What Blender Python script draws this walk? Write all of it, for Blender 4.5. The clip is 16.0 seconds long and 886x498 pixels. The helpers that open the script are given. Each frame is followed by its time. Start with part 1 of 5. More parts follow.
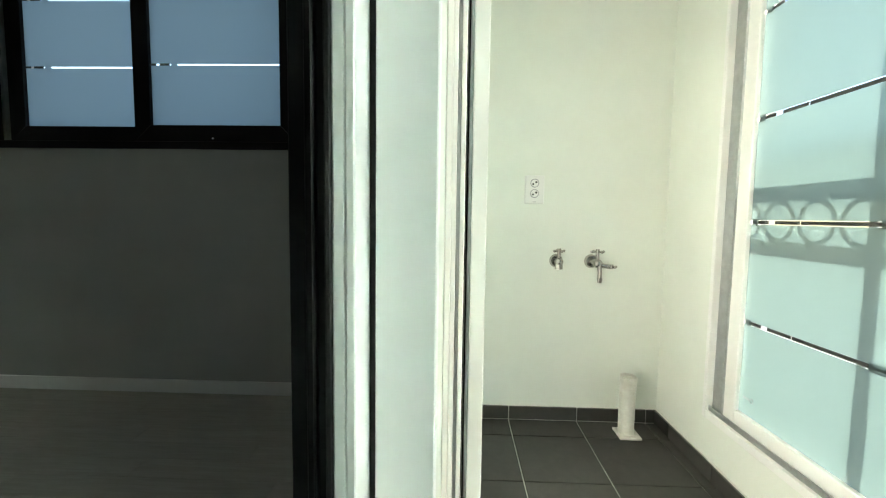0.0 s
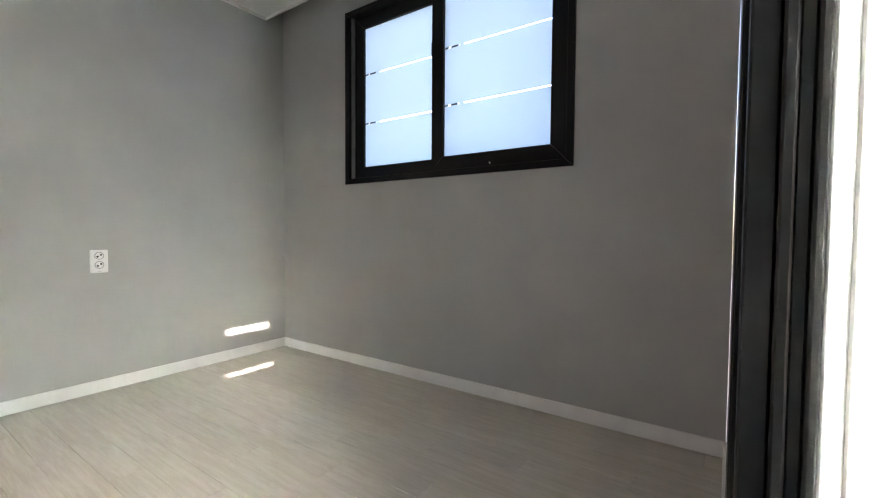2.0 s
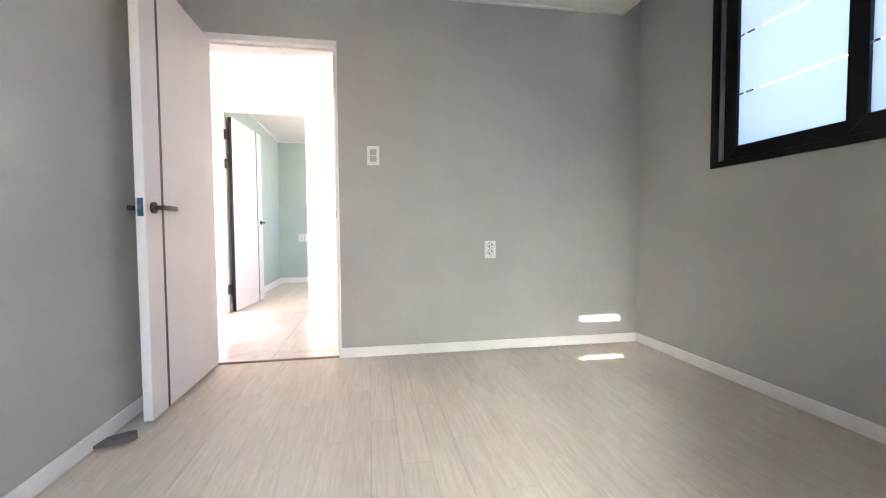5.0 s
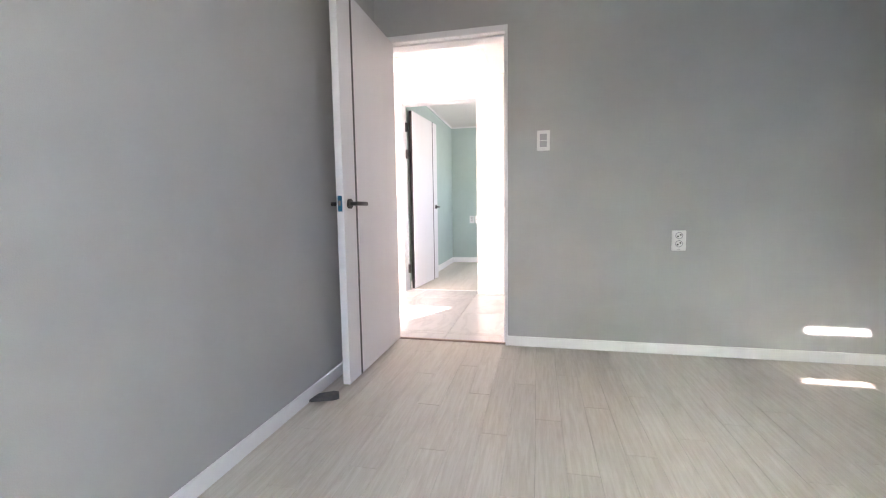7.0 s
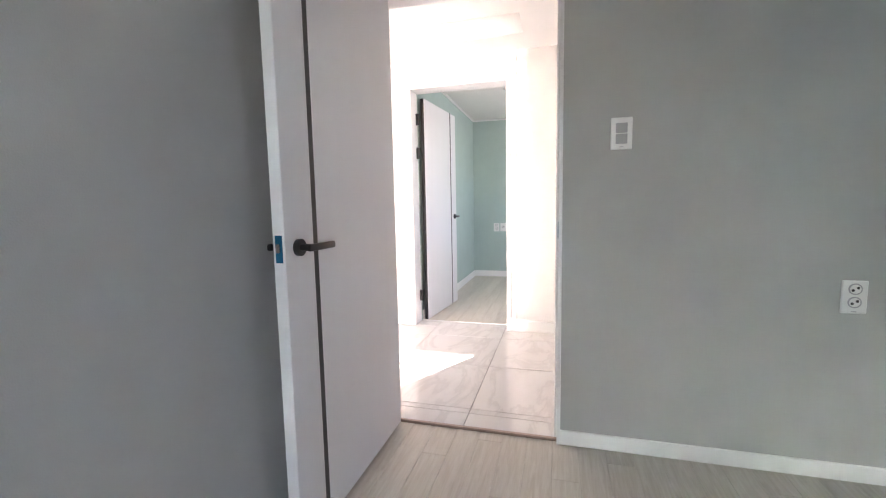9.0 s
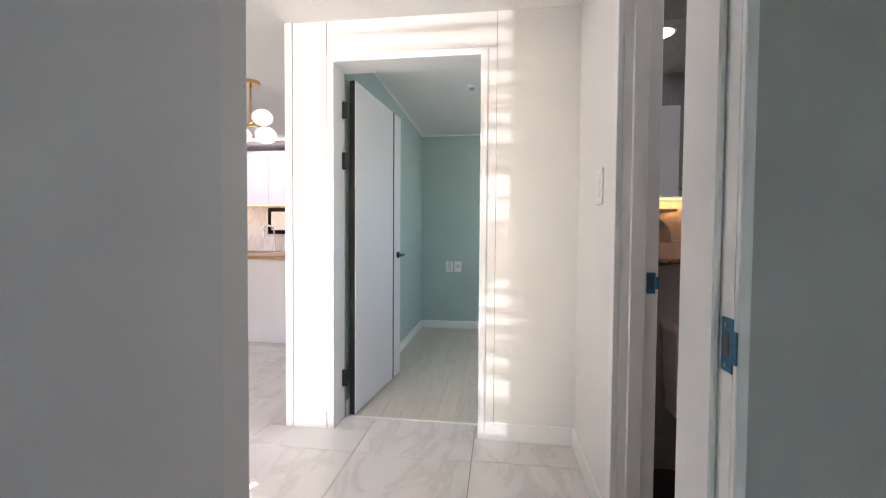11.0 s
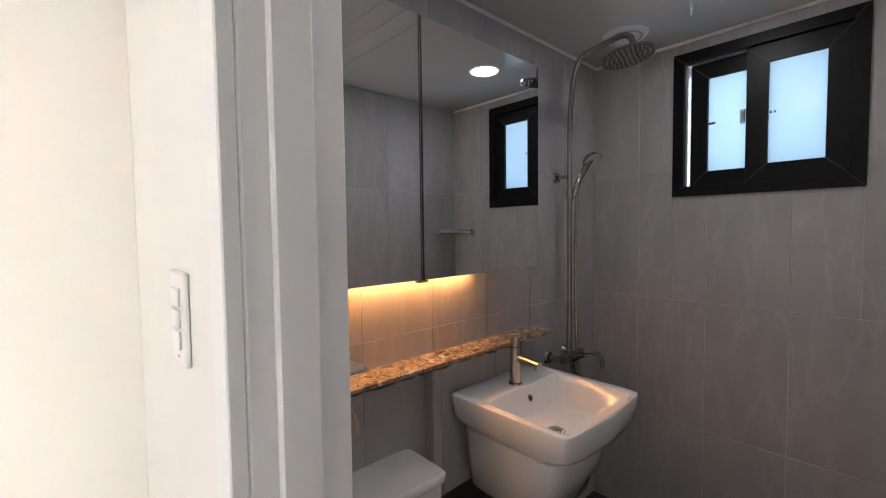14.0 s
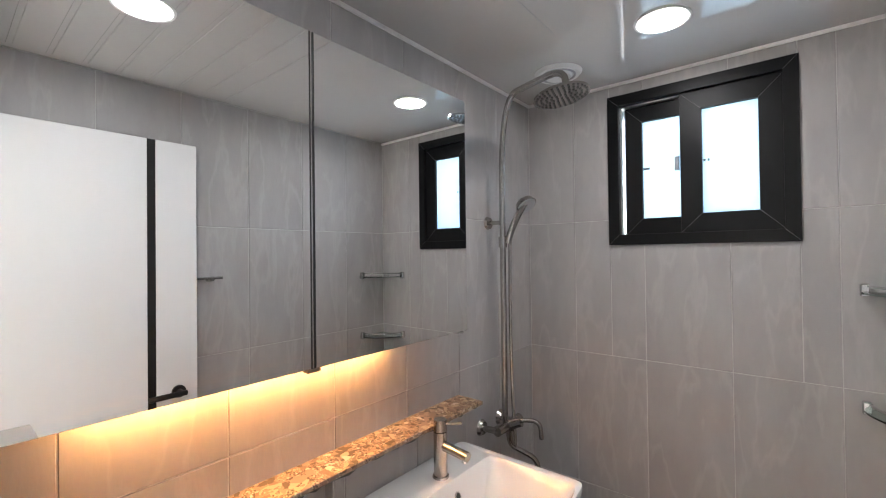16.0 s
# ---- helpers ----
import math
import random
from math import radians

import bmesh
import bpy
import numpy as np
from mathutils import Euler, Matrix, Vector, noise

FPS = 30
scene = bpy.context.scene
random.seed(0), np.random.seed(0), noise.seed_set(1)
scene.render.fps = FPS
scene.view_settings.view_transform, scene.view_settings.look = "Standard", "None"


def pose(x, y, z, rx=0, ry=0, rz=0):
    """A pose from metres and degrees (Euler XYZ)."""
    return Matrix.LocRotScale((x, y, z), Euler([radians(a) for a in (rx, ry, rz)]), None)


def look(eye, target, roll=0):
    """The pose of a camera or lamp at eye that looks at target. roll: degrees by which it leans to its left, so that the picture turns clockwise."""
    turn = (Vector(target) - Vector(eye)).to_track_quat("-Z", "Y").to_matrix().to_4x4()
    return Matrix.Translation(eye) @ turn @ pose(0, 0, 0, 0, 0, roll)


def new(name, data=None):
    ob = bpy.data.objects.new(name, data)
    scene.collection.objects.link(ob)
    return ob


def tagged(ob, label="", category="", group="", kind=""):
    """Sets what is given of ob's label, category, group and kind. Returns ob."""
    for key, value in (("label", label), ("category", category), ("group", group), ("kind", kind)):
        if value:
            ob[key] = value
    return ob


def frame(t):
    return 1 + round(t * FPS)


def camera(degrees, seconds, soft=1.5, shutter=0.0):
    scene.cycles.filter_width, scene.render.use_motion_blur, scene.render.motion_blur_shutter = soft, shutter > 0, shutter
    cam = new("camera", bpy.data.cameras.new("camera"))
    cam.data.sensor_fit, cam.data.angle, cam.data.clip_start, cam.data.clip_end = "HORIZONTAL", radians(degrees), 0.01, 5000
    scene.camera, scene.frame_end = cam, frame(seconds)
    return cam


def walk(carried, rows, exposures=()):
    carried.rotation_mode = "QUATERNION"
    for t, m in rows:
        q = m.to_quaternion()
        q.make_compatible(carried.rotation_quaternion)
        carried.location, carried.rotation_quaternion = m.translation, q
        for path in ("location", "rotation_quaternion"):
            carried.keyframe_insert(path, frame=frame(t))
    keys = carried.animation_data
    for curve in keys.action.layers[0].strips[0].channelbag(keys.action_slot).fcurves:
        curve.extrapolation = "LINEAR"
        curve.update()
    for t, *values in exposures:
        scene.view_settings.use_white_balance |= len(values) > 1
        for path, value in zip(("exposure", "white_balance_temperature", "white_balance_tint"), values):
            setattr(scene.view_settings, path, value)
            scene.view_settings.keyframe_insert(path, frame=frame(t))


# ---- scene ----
cam = camera(93.2, 16.0, soft=1.15)
PATH = [
    (0, (2.968, -2.012, 0.897), (2.901, -0.019, 0.744), 0.8),
    (0.5, (2.896, -1.985, 0.888), (2.618, -0.011, 0.736), 0.7),
    (1, (2.879, -1.967, 0.908), (2.31, -0.057, 0.741), 0.2),
    (1.5, (2.856, -1.981, 0.891), (1.988, -0.184, 0.766), 0.2),
    (2, (2.847, -1.992, 0.885), (1.721, -0.341, 0.807), 0.4),
    (2.5, (2.854, -1.957, 0.875), (1.489, -0.496, 0.828), 0.4),
    (3, (2.861, -1.954, 0.861), (1.315, -0.685, 0.821), 0.3),
    (3.5, (2.867, -1.959, 0.853), (1.177, -0.891, 0.814), 0.2),
    (4, (2.877, -1.979, 0.854), (1.051, -1.166, 0.802), 0.0),
    (4.5, (2.882, -1.988, 0.858), (0.972, -1.397, 0.791), -0.2),
    (5, (2.889, -2.009, 0.853), (0.921, -1.665, 0.765), -0.4),
    (5.2, (2.893, -2.022, 0.847), (0.912, -1.765, 0.755), -0.5),
    (7.3, (2.797, -2.01, 0.962), (0.868, -2.498, 0.765), -0.9),
    (7.5, (2.722, -2.036, 0.988), (0.797, -2.539, 0.788), -0.9),
    (8, (2.506, -2.101, 1.019), (0.586, -2.627, 0.829), -0.9),
    (8.5, (2.195, -2.146, 1.057), (0.28, -2.691, 0.868), -1.0),
    (8.7, (2.073, -2.173, 1.078), (0.159, -2.718, 0.878), -1.1),
    (10.8, (0.721, -2.523, 1.086), (-1.248, -2.869, 1.035), 0.3),
    (11, (0.622, -2.545, 1.116), (-1.36, -2.806, 1.054), 0.4),
    (11.5, (0.325, -2.529, 1.117), (-1.674, -2.578, 1.088), 0.3),
    (12, (0.137, -2.546, 1.124), (-1.852, -2.34, 1.107), -0.2),
    (12.5, (-0.053, -2.532, 1.23), (-1.98, -2.0, 1.161), -1.0),
    (13, (-0.208, -2.455, 1.292), (-2.006, -1.582, 1.212), -0.9),
    (13.5, (-0.343, -2.355, 1.376), (-1.956, -1.176, 1.282), -0.7),
    (14, (-0.415, -2.273, 1.455), (-1.883, -0.918, 1.358), -0.7),
    (14.5, (-0.489, -2.168, 1.52), (-1.884, -0.737, 1.432), -0.6),
    (15, (-0.52, -2.083, 1.56), (-1.868, -0.606, 1.521), -0.6),
    (15.5, (-0.531, -2.046, 1.571), (-1.85, -0.543, 1.564), -0.6),
    (16, (-0.535, -2.021, 1.563), (-1.804, -0.475, 1.584), -0.7),
]
EXPOSURES = [(0, 2.35, 6750, 4), (0.5, 2.65, 6750, 9), (1, 3.3, 7000, 20), (1.5, 3.95, 7100, 24), (2, 4.45, 7150, 27), (2.5, 4.85, 7200, 30), (3, 4.95, 7250, 31), (3.5, 4.85, 7200, 31),
             (5, 4.6, 7050, 30), (7.3, 4.25, 6700, 29), (8.7, 4.05, 6650, 27), (10.8, 3.1, 6250, 17), (12, 2.65, 6150, 15), (12.5, 2.5, 6100, 14), (13, 3.0, 6100, 12), (13.5, 3.2, 6100, 13), (14, 3.6, 6200, 13), (14.5, 3.95, 6350, 14), (15, 4.5, 6250, 12), (16, 4.72, 6200, 10)]
walk(cam, [(t, look(eye, target, roll)) for t, eye, target, roll in PATH], EXPOSURES)

# ---------------------------------------------------------------- world, sun, large lights
world = bpy.data.worlds.new("sky")
scene.world = world
world.use_nodes = True
wn = world.node_tree.nodes
sky = wn.new("ShaderNodeTexSky")
sky.sky_type = "NISHITA"
sky.sun_disc = False
sky.sun_elevation = radians(24.6)
sky.sun_rotation = radians(118)
wn["Background"].inputs[1].default_value = 0.12
world.node_tree.links.new(sky.outputs[0], wn["Background"].inputs[0])

SUN_WAY = Vector((-1.0, 0.555, -0.535))
sun = new("sun", bpy.data.lights.new("sun", "SUN"))
sun.data.energy = 4.6
sun.data.angle = radians(0.5)
sun.data.color = (1.0, 0.95, 0.87)
sun.matrix_world = look((9, -6, 6), Vector((9, -6, 6)) + SUN_WAY)


def area_light(name, place, toward, sx, sy, watts, color):
    ob = new(name, bpy.data.lights.new(name, "AREA"))
    ob.data.shape, ob.data.size, ob.data.size_y = "RECTANGLE", sx, sy
    ob.data.energy, ob.data.color = watts, color
    ob.matrix_world = look(place, Vector(place) + Vector(toward))
    return ob


def disc_light(name, place, watts, color, size=0.13):
    ob = area_light(name, place, (0, 0.0001, -1), size, size, watts, color)
    ob.data.shape = "DISK"
    return ob


# daylight of the sky standing in the window openings, behind their frosted panes
area_light("window_daylight", (1.47, 0.13, 1.80), (0, -1, 0), 1.36, 1.0, 0.22, (1.0, 0.98, 0.97))
area_light("bath_window_daylight", (-0.82, 0.05, 1.92), (0, -1, 0), 0.56, 0.52, 0.37, (0.96, 0.985, 1.0))
# Next lamp is added at an unseen window to brighten the mint room.
area_light("green_added_light", (-3.0, -0.72, 1.7), (0, -1, 0), 1.2, 1.0, 1.65, (0.97, 0.98, 1.0))
area_light("living_window_daylight", (3.35, -5.1, 1.72), (-1, 0, 0), 2.6, 1.2, 1.9, (1.0, 0.96, 0.97))
# added spot through the living room window, standing in for the floor's sun reflection
glint = new("floor_reflection_spot", bpy.data.lights.new("floor_reflection_spot", "SPOT"))
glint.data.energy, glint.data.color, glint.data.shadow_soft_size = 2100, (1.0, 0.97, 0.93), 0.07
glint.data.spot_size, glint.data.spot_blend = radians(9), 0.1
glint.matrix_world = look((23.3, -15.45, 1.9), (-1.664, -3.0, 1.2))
# lamps that hang, stand or are let in
area_light("cove_light", (-1.02, -3.2, 2.45), (0, 0, -1), 0.5, 1.0, 0.6, (1.0, 0.92, 0.82))
area_light("kitchen_strip_light", (-4.70, -5.9, 2.37), (-0.25, 0, -1), 0.06, 3.0, 5.0, (1.0, 0.82, 0.93))
area_light("cabinet_strip_light", (-5.24, -6.0, 1.542), (0, 0, -1), 0.04, 1.8, 0.38, (1.0, 0.70, 0.34))
area_light("mirror_strip_light", (-1.506, -1.49, 1.292), (0.0, 0.0, -1), 0.02, 0.74, 0.21, (1.0, 0.415, 0.115))
disc_light("bath_downlight_beam", (-0.83, -0.55, 2.291), 0.18, (1.0, 0.96, 0.93))
disc_light("bath_downlight_beam", (-0.79, -1.63, 2.291), 0.18, (1.0, 0.96, 0.93))

# ---------------------------------------------------------------- materials


def mat(name, color, rough=0.6, metal=0.0, noise_scale=0.0, noise_amount=0.1, bump=0.0, bump_scale=80.0, color2=None,
        stretch=(1, 1, 1), per_object=0.0, coat=0.0, rough_var=0.0, spec=0.5):
    m = bpy.data.materials.new(name)
    m.use_nodes = True
    nt = m.node_tree
    n, l = nt.nodes, nt.links
    b = n["Principled BSDF"]
    b.inputs["Roughness"].default_value = rough
    b.inputs["Metallic"].default_value = metal
    b.inputs["Specular IOR Level"].default_value = spec
    b.inputs["Coat Weight"].default_value = coat
    b.inputs["Coat Roughness"].default_value = 0.1
    base = (*color, 1)
    b.inputs["Base Color"].default_value = base
    geo = n.new("ShaderNodeNewGeometry")
    mp = n.new("ShaderNodeMapping")
    mp.inputs["Scale"].default_value = stretch
    l.new(geo.outputs["Position"], mp.inputs["Vector"])
    out = None
    if noise_scale:
        t = n.new("ShaderNodeTexNoise")
        t.inputs["Scale"].default_value = noise_scale
        t.inputs["Detail"].default_value = 6
        t.inputs["Roughness"].default_value = 0.62
        l.new(mp.outputs[0], t.inputs["Vector"])
        mx = n.new("ShaderNodeMix")
        mx.data_type = "RGBA"
        c2 = color2 or tuple(max(0, c * (1 - noise_amount)) for c in color)
        mx.inputs["A"].default_value = base
        mx.inputs["B"].default_value = (*c2, 1)
        ramp = n.new("ShaderNodeMapRange")
        ramp.inputs["From Min"].default_value, ramp.inputs["From Max"].default_value = 0.3, 0.7
        l.new(t.outputs["Fac"], ramp.inputs["Value"])
        l.new(ramp.outputs[0], mx.inputs["Factor"])
        out = mx.outputs["Result"]
        if rough_var:
            rr = n.new("ShaderNodeMapRange")
            rr.inputs["To Min"].default_value, rr.inputs["To Max"].default_value = rough, rough + rough_var
            l.new(t.outputs["Fac"], rr.inputs["Value"])
            l.new(rr.outputs[0], b.inputs["Roughness"])
    if per_object:
        oi = n.new("ShaderNodeObjectInfo")
        mr = n.new("ShaderNodeMapRange")
        mr.inputs["To Min"].default_value, mr.inputs["To Max"].default_value = 1 - per_object, 1 + per_object
        l.new(oi.outputs["Random"], mr.inputs["Value"])
        hs = n.new("ShaderNodeHueSaturation")
        l.new(mr.outputs[0], hs.inputs["Value"])
        if out is None:
            hs.inputs["Color"].default_value = base
        else:
            l.new(out, hs.inputs["Color"])
        out = hs.outputs[0]
    if out is not None:
        l.new(out, b.inputs["Base Color"])
    if bump:
        t2 = n.new("ShaderNodeTexNoise")
        t2.inputs["Scale"].default_value = bump_scale
        t2.inputs["Detail"].default_value = 4
        l.new(mp.outputs[0], t2.inputs["Vector"])
        bp = n.new("ShaderNodeBump")
        bp.inputs["Strength"].default_value = 0.5
        bp.inputs["Distance"].default_value = bump
        l.new(t2.outputs["Fac"], bp.inputs["Height"])
        l.new(bp.outputs[0], b.inputs["Normal"])
    return m


def wood_plank(name, light, dark, along_x=True):
    m = mat(name, light, rough=0.42, per_object=0.035, bump=0.0003, bump_scale=60, stretch=(0.08, 1, 1), spec=0.35)
    nt = m.node_tree
    n, l = nt.nodes, nt.links
    geo = n.new("ShaderNodeNewGeometry")
    oi = n.new("ShaderNodeObjectInfo")
    add = n.new("ShaderNodeVectorMath")
    sc = n.new("ShaderNodeVectorMath")
    sc.operation = "SCALE"
    sc.inputs["Scale"].default_value = 37.0
    l.new(oi.outputs["Random"], sc.inputs[0])
    l.new(geo.outputs["Position"], add.inputs[0])
    l.new(sc.outputs[0], add.inputs[1])
    mp = n.new("ShaderNodeMapping")
    mp.inputs["Scale"].default_value = (1.6, 22, 1)
    l.new(add.outputs[0], mp.inputs["Vector"])
    t = n.new("ShaderNodeTexNoise")
    t.inputs["Scale"].default_value = 3.0
    t.inputs["Detail"].default_value = 8
    t.inputs["Roughness"].default_value = 0.7
    t.inputs["Distortion"].default_value = 0.6
    l.new(mp.outputs[0], t.inputs["Vector"])
    r = n.new("ShaderNodeValToRGB")
    r.color_ramp.elements[0].position, r.color_ramp.elements[1].position = 0.36, 0.62
    r.color_ramp.elements[0].color = (*dark, 1)
    r.color_ramp.elements[1].color = (*light, 1)
    l.new(t.outputs["Fac"], r.inputs[0])
    hs = next(x for x in n if x.type == "HUE_SAT")
    l.new(r.outputs[0], hs.inputs["Color"])
    return m


def marble(name, base, vein, rough=0.06):
    m = mat(name, base, rough=rough, per_object=0.02, spec=0.5)
    nt = m.node_tree
    n, l = nt.nodes, nt.links
    geo = n.new("ShaderNodeNewGeometry")
    oi = n.new("ShaderNodeObjectInfo")
    sc = n.new("ShaderNodeVectorMath")
    sc.operation = "SCALE"
    sc.inputs["Scale"].default_value = 11.0
    l.new(oi.outputs["Random"], sc.inputs[0])
    add = n.new("ShaderNodeVectorMath")
    l.new(geo.outputs["Position"], add.inputs[0])
    l.new(sc.outputs[0], add.inputs[1])
    mp = n.new("ShaderNodeMapping")
    mp.inputs["Rotation"].default_value = (0.3, 0.4, 0.8)
    mp.inputs["Scale"].default_value = (1, 2.4, 1)
    l.new(add.outputs[0], mp.inputs["Vector"])
    t = n.new("ShaderNodeTexNoise")
    t.inputs["Scale"].default_value = 1.5
    t.inputs["Detail"].default_value = 9
    t.inputs["Roughness"].default_value = 0.6
    t.inputs["Distortion"].default_value = 0.7
    l.new(mp.outputs[0], t.inputs["Vector"])
    r = n.new("ShaderNodeValToRGB")
    cr = r.color_ramp
    cr.elements[0].position, cr.elements[0].color = 0.44, (*base, 1)
    cr.elements[1].position, cr.elements[1].color = 0.56, (*base, 1)
    e = cr.elements.new(0.50)
    e.color = (*vein, 1)
    e = cr.elements.new(0.475)
    e.color = (*[0.75 * a + 0.25 * b for a, b in zip(base, vein)], 1)
    l.new(t.outputs["Fac"], r.inputs[0])
    hs = next(x for x in n if x.type == "HUE_SAT")
    l.new(r.outputs[0], hs.inputs["Color"])
    return m


def chip_stone(name):
    """Engineered stone with pale and brown chips."""
    m = mat(name, (0.36, 0.29, 0.23), rough=0.22, bump=0.0002, bump_scale=200)
    nt = m.node_tree
    n, l = nt.nodes, nt.links
    geo = n.new("ShaderNodeNewGeometry")
    w = n.new("ShaderNodeTexNoise")
    w.inputs["Scale"].default_value = 18
    mxv = n.new("ShaderNodeMix")
    mxv.data_type = "VECTOR"
    mxv.inputs["Factor"].default_value = 0.04
    l.new(geo.outputs["Position"], w.inputs["Vector"])
    l.new(geo.outputs["Position"], mxv.inputs["A"])
    l.new(w.outputs["Color"], mxv.inputs["B"])
    v = n.new("ShaderNodeTexVoronoi")
    v.inputs["Scale"].default_value = 58
    l.new(mxv.outputs["Result"], v.inputs["Vector"])
    r = n.new("ShaderNodeValToRGB")
    cr = r.color_ramp
    cr.interpolation = "CONSTANT"
    cr.elements[0].position, cr.elements[0].color = 0.0, (0.11, 0.085, 0.06, 1)
    cr.elements[1].position, cr.elements[1].color = 0.3, (0.26, 0.19, 0.135, 1)
    for pos, c in ((0.5, (0.36, 0.29, 0.20, 1)), (0.62, (0.19, 0.14, 0.10, 1)), (0.82, (0.47, 0.41, 0.32, 1))):
        cr.elements.new(pos).color = c
    v2 = n.new("ShaderNodeTexVoronoi")
    v2.inputs["Scale"].default_value = 190
    l.new(mxv.outputs["Result"], v2.inputs["Vector"])
    pick = n.new("ShaderNodeTexNoise")
    pick.inputs["Scale"].default_value = 26
    l.new(geo.outputs["Position"], pick.inputs["Vector"])
    gate = n.new("ShaderNodeMapRange")
    gate.inputs["From Min"].default_value, gate.inputs["From Max"].default_value = 0.44, 0.52
    l.new(pick.outputs["Fac"], gate.inputs["Value"])
    both = n.new("ShaderNodeMix")
    both.data_type = "RGBA"
    l.new(gate.outputs[0], both.inputs["Factor"])
    l.new(v2.outputs["Color"], both.inputs["A"])
    l.new(v.outputs["Color"], both.inputs["B"])
    l.new(both.outputs["Result"], r.inputs[0])
    l.new(r.outputs[0], n["Principled BSDF"].inputs["Base Color"])
    return m


def frosted(name, color, clear=0.0):
    m = bpy.data.materials.new(name)
    m.use_nodes = True
    nt = m.node_tree
    n, l = nt.nodes, nt.links
    n.remove(n["Principled BSDF"])
    tr = n.new("ShaderNodeBsdfTranslucent")
    tr.inputs[0].default_value = (*[min(0.95, c / (1 - clear)) for c in color], 1)
    df = n.new("ShaderNodeBsdfDiffuse")
    df.inputs[0].default_value = (*color, 1)
    gl = n.new("ShaderNodeBsdfGlossy")
    gl.inputs["Roughness"].default_value = 0.12
    mx = n.new("ShaderNodeMixShader")
    mx.inputs[0].default_value = 0.1
    if clear:
        ahead = n.new("ShaderNodeBsdfRefraction")
        ahead.inputs["Color"].default_value = (0.86, 0.96, 0.955, 1)
        ahead.inputs["Roughness"].default_value, ahead.inputs["IOR"].default_value = 0.42, 1.3
        m0 = n.new("ShaderNodeMixShader")
        m0.inputs[0].default_value = clear
        l.new(tr.outputs[0], m0.inputs[1])
        l.new(ahead.outputs[0], m0.inputs[2])
        l.new(m0.outputs[0], mx.inputs[1])
    else:
        l.new(tr.outputs[0], mx.inputs[1])
    l.new(df.outputs[0], mx.inputs[2])
    fr = n.new("ShaderNodeFresnel")
    fr.inputs[0].default_value = 1.35
    m2 = n.new("ShaderNodeMixShader")
    l.new(fr.outputs[0], m2.inputs[0])
    l.new(mx.outputs[0], m2.inputs[1])
    l.new(gl.outputs[0], m2.inputs[2])
    l.new(m2.outputs[0], n["Material Output"].inputs[0])
    return m


def glass(name, tint=(0.95, 1.0, 0.98), rough=0.0):
    m = bpy.data.materials.new(name)
    m.use_nodes = True
    b = m.node_tree.nodes["Principled BSDF"]
    b.inputs["Base Color"].default_value = (*tint, 1)
    b.inputs["Roughness"].default_value = rough
    b.inputs["Transmission Weight"].default_value = 1.0
    b.inputs["IOR"].default_value = 1.45
    return m


def emit(name, color, strength):
    m = bpy.data.materials.new(name)
    m.use_nodes = True
    b = m.node_tree.nodes["Principled BSDF"]
    b.inputs["Base Color"].default_value = (0.9, 0.9, 0.9, 1)
    b.inputs["Emission Color"].default_value = (*color, 1)
    b.inputs["Emission Strength"].default_value = strength
    return m


M_PAPER = mat("grey_wallpaper", (0.448, 0.449, 0.434), 0.85, noise_scale=3, noise_amount=0.07, bump=0.0013, bump_scale=300, spec=0.2)
M_GREEN = mat("mint_wallpaper", (0.43, 0.54, 0.505), 0.85, noise_scale=3, noise_amount=0.07, bump=0.0013, bump_scale=300, spec=0.2)
M_HALLW = mat("ivory_wall_panel", (0.80, 0.785, 0.76), 0.55, noise_scale=4, noise_amount=0.03, bump=0.0003, bump_scale=300, spec=0.3)
M_CEIL = mat("ceiling_paper", (0.80, 0.79, 0.76), 0.85, noise_scale=5, noise_amount=0.03, bump=0.0004, bump_scale=300, spec=0.2)
M_WHITE = mat("white_film", (0.80, 0.80, 0.80), 0.42, noise_scale=8, noise_amount=0.03, bump=0.0001, bump_scale=200)
M_LEAF = mat("white_door_film", (0.76, 0.76, 0.77), 0.48, noise_scale=6, noise_amount=0.03, bump=0.0002, bump_scale=90, stretch=(1, 1, 0.1))
M_PVC = mat("white_pvc", (0.84, 0.84, 0.82), 0.35, noise_scale=6, noise_amount=0.04)
M_ALU = mat("aluminium_track", (0.55, 0.57, 0.57), 0.35, metal=0.8, noise_scale=30, noise_amount=0.2)
M_BASE = mat("white_baseboard", (0.84, 0.835, 0.82), 0.45, noise_scale=10, noise_amount=0.04)
M_BLACK = mat("black_window_film", (0.005, 0.005, 0.0055), 0.42, noise_scale=30, noise_amount=0.3, bump=0.0003, bump_scale=150, stretch=(1, 1, 0.15), spec=0.2)
M_SEAL = mat("rubber_seal", (0.012, 0.012, 0.012), 0.8, bump=0.0012, bump_scale=400)
M_DARKG = mat("dark_grey_film", (0.045, 0.05, 0.045), 0.5, noise_scale=40, noise_amount=0.4, stretch=(1, 1, 0.2))
M_BALCW = mat("balcony_paint", (0.80, 0.825, 0.765), 0.75, noise_scale=2.5, noise_amount=0.06, bump=0.0008, bump_scale=120, spec=0.25)
M_BALCT = mat("charcoal_tile", (0.055, 0.052, 0.046), 0.55, noise_scale=20, noise_amount=0.3, per_object=0.12, bump=0.0003, bump_scale=150)
M_GROUT_D = mat("pale_grout", (0.72, 0.70, 0.66), 0.9, noise_scale=20, noise_amount=0.25)
M_GROUT = mat("bath_grout", (0.60, 0.59, 0.575), 0.9, noise_scale=20, noise_amount=0.12)
M_GROUT_H = mat("floor_grout", (0.16, 0.14, 0.13), 0.9, noise_scale=20, noise_amount=0.3)
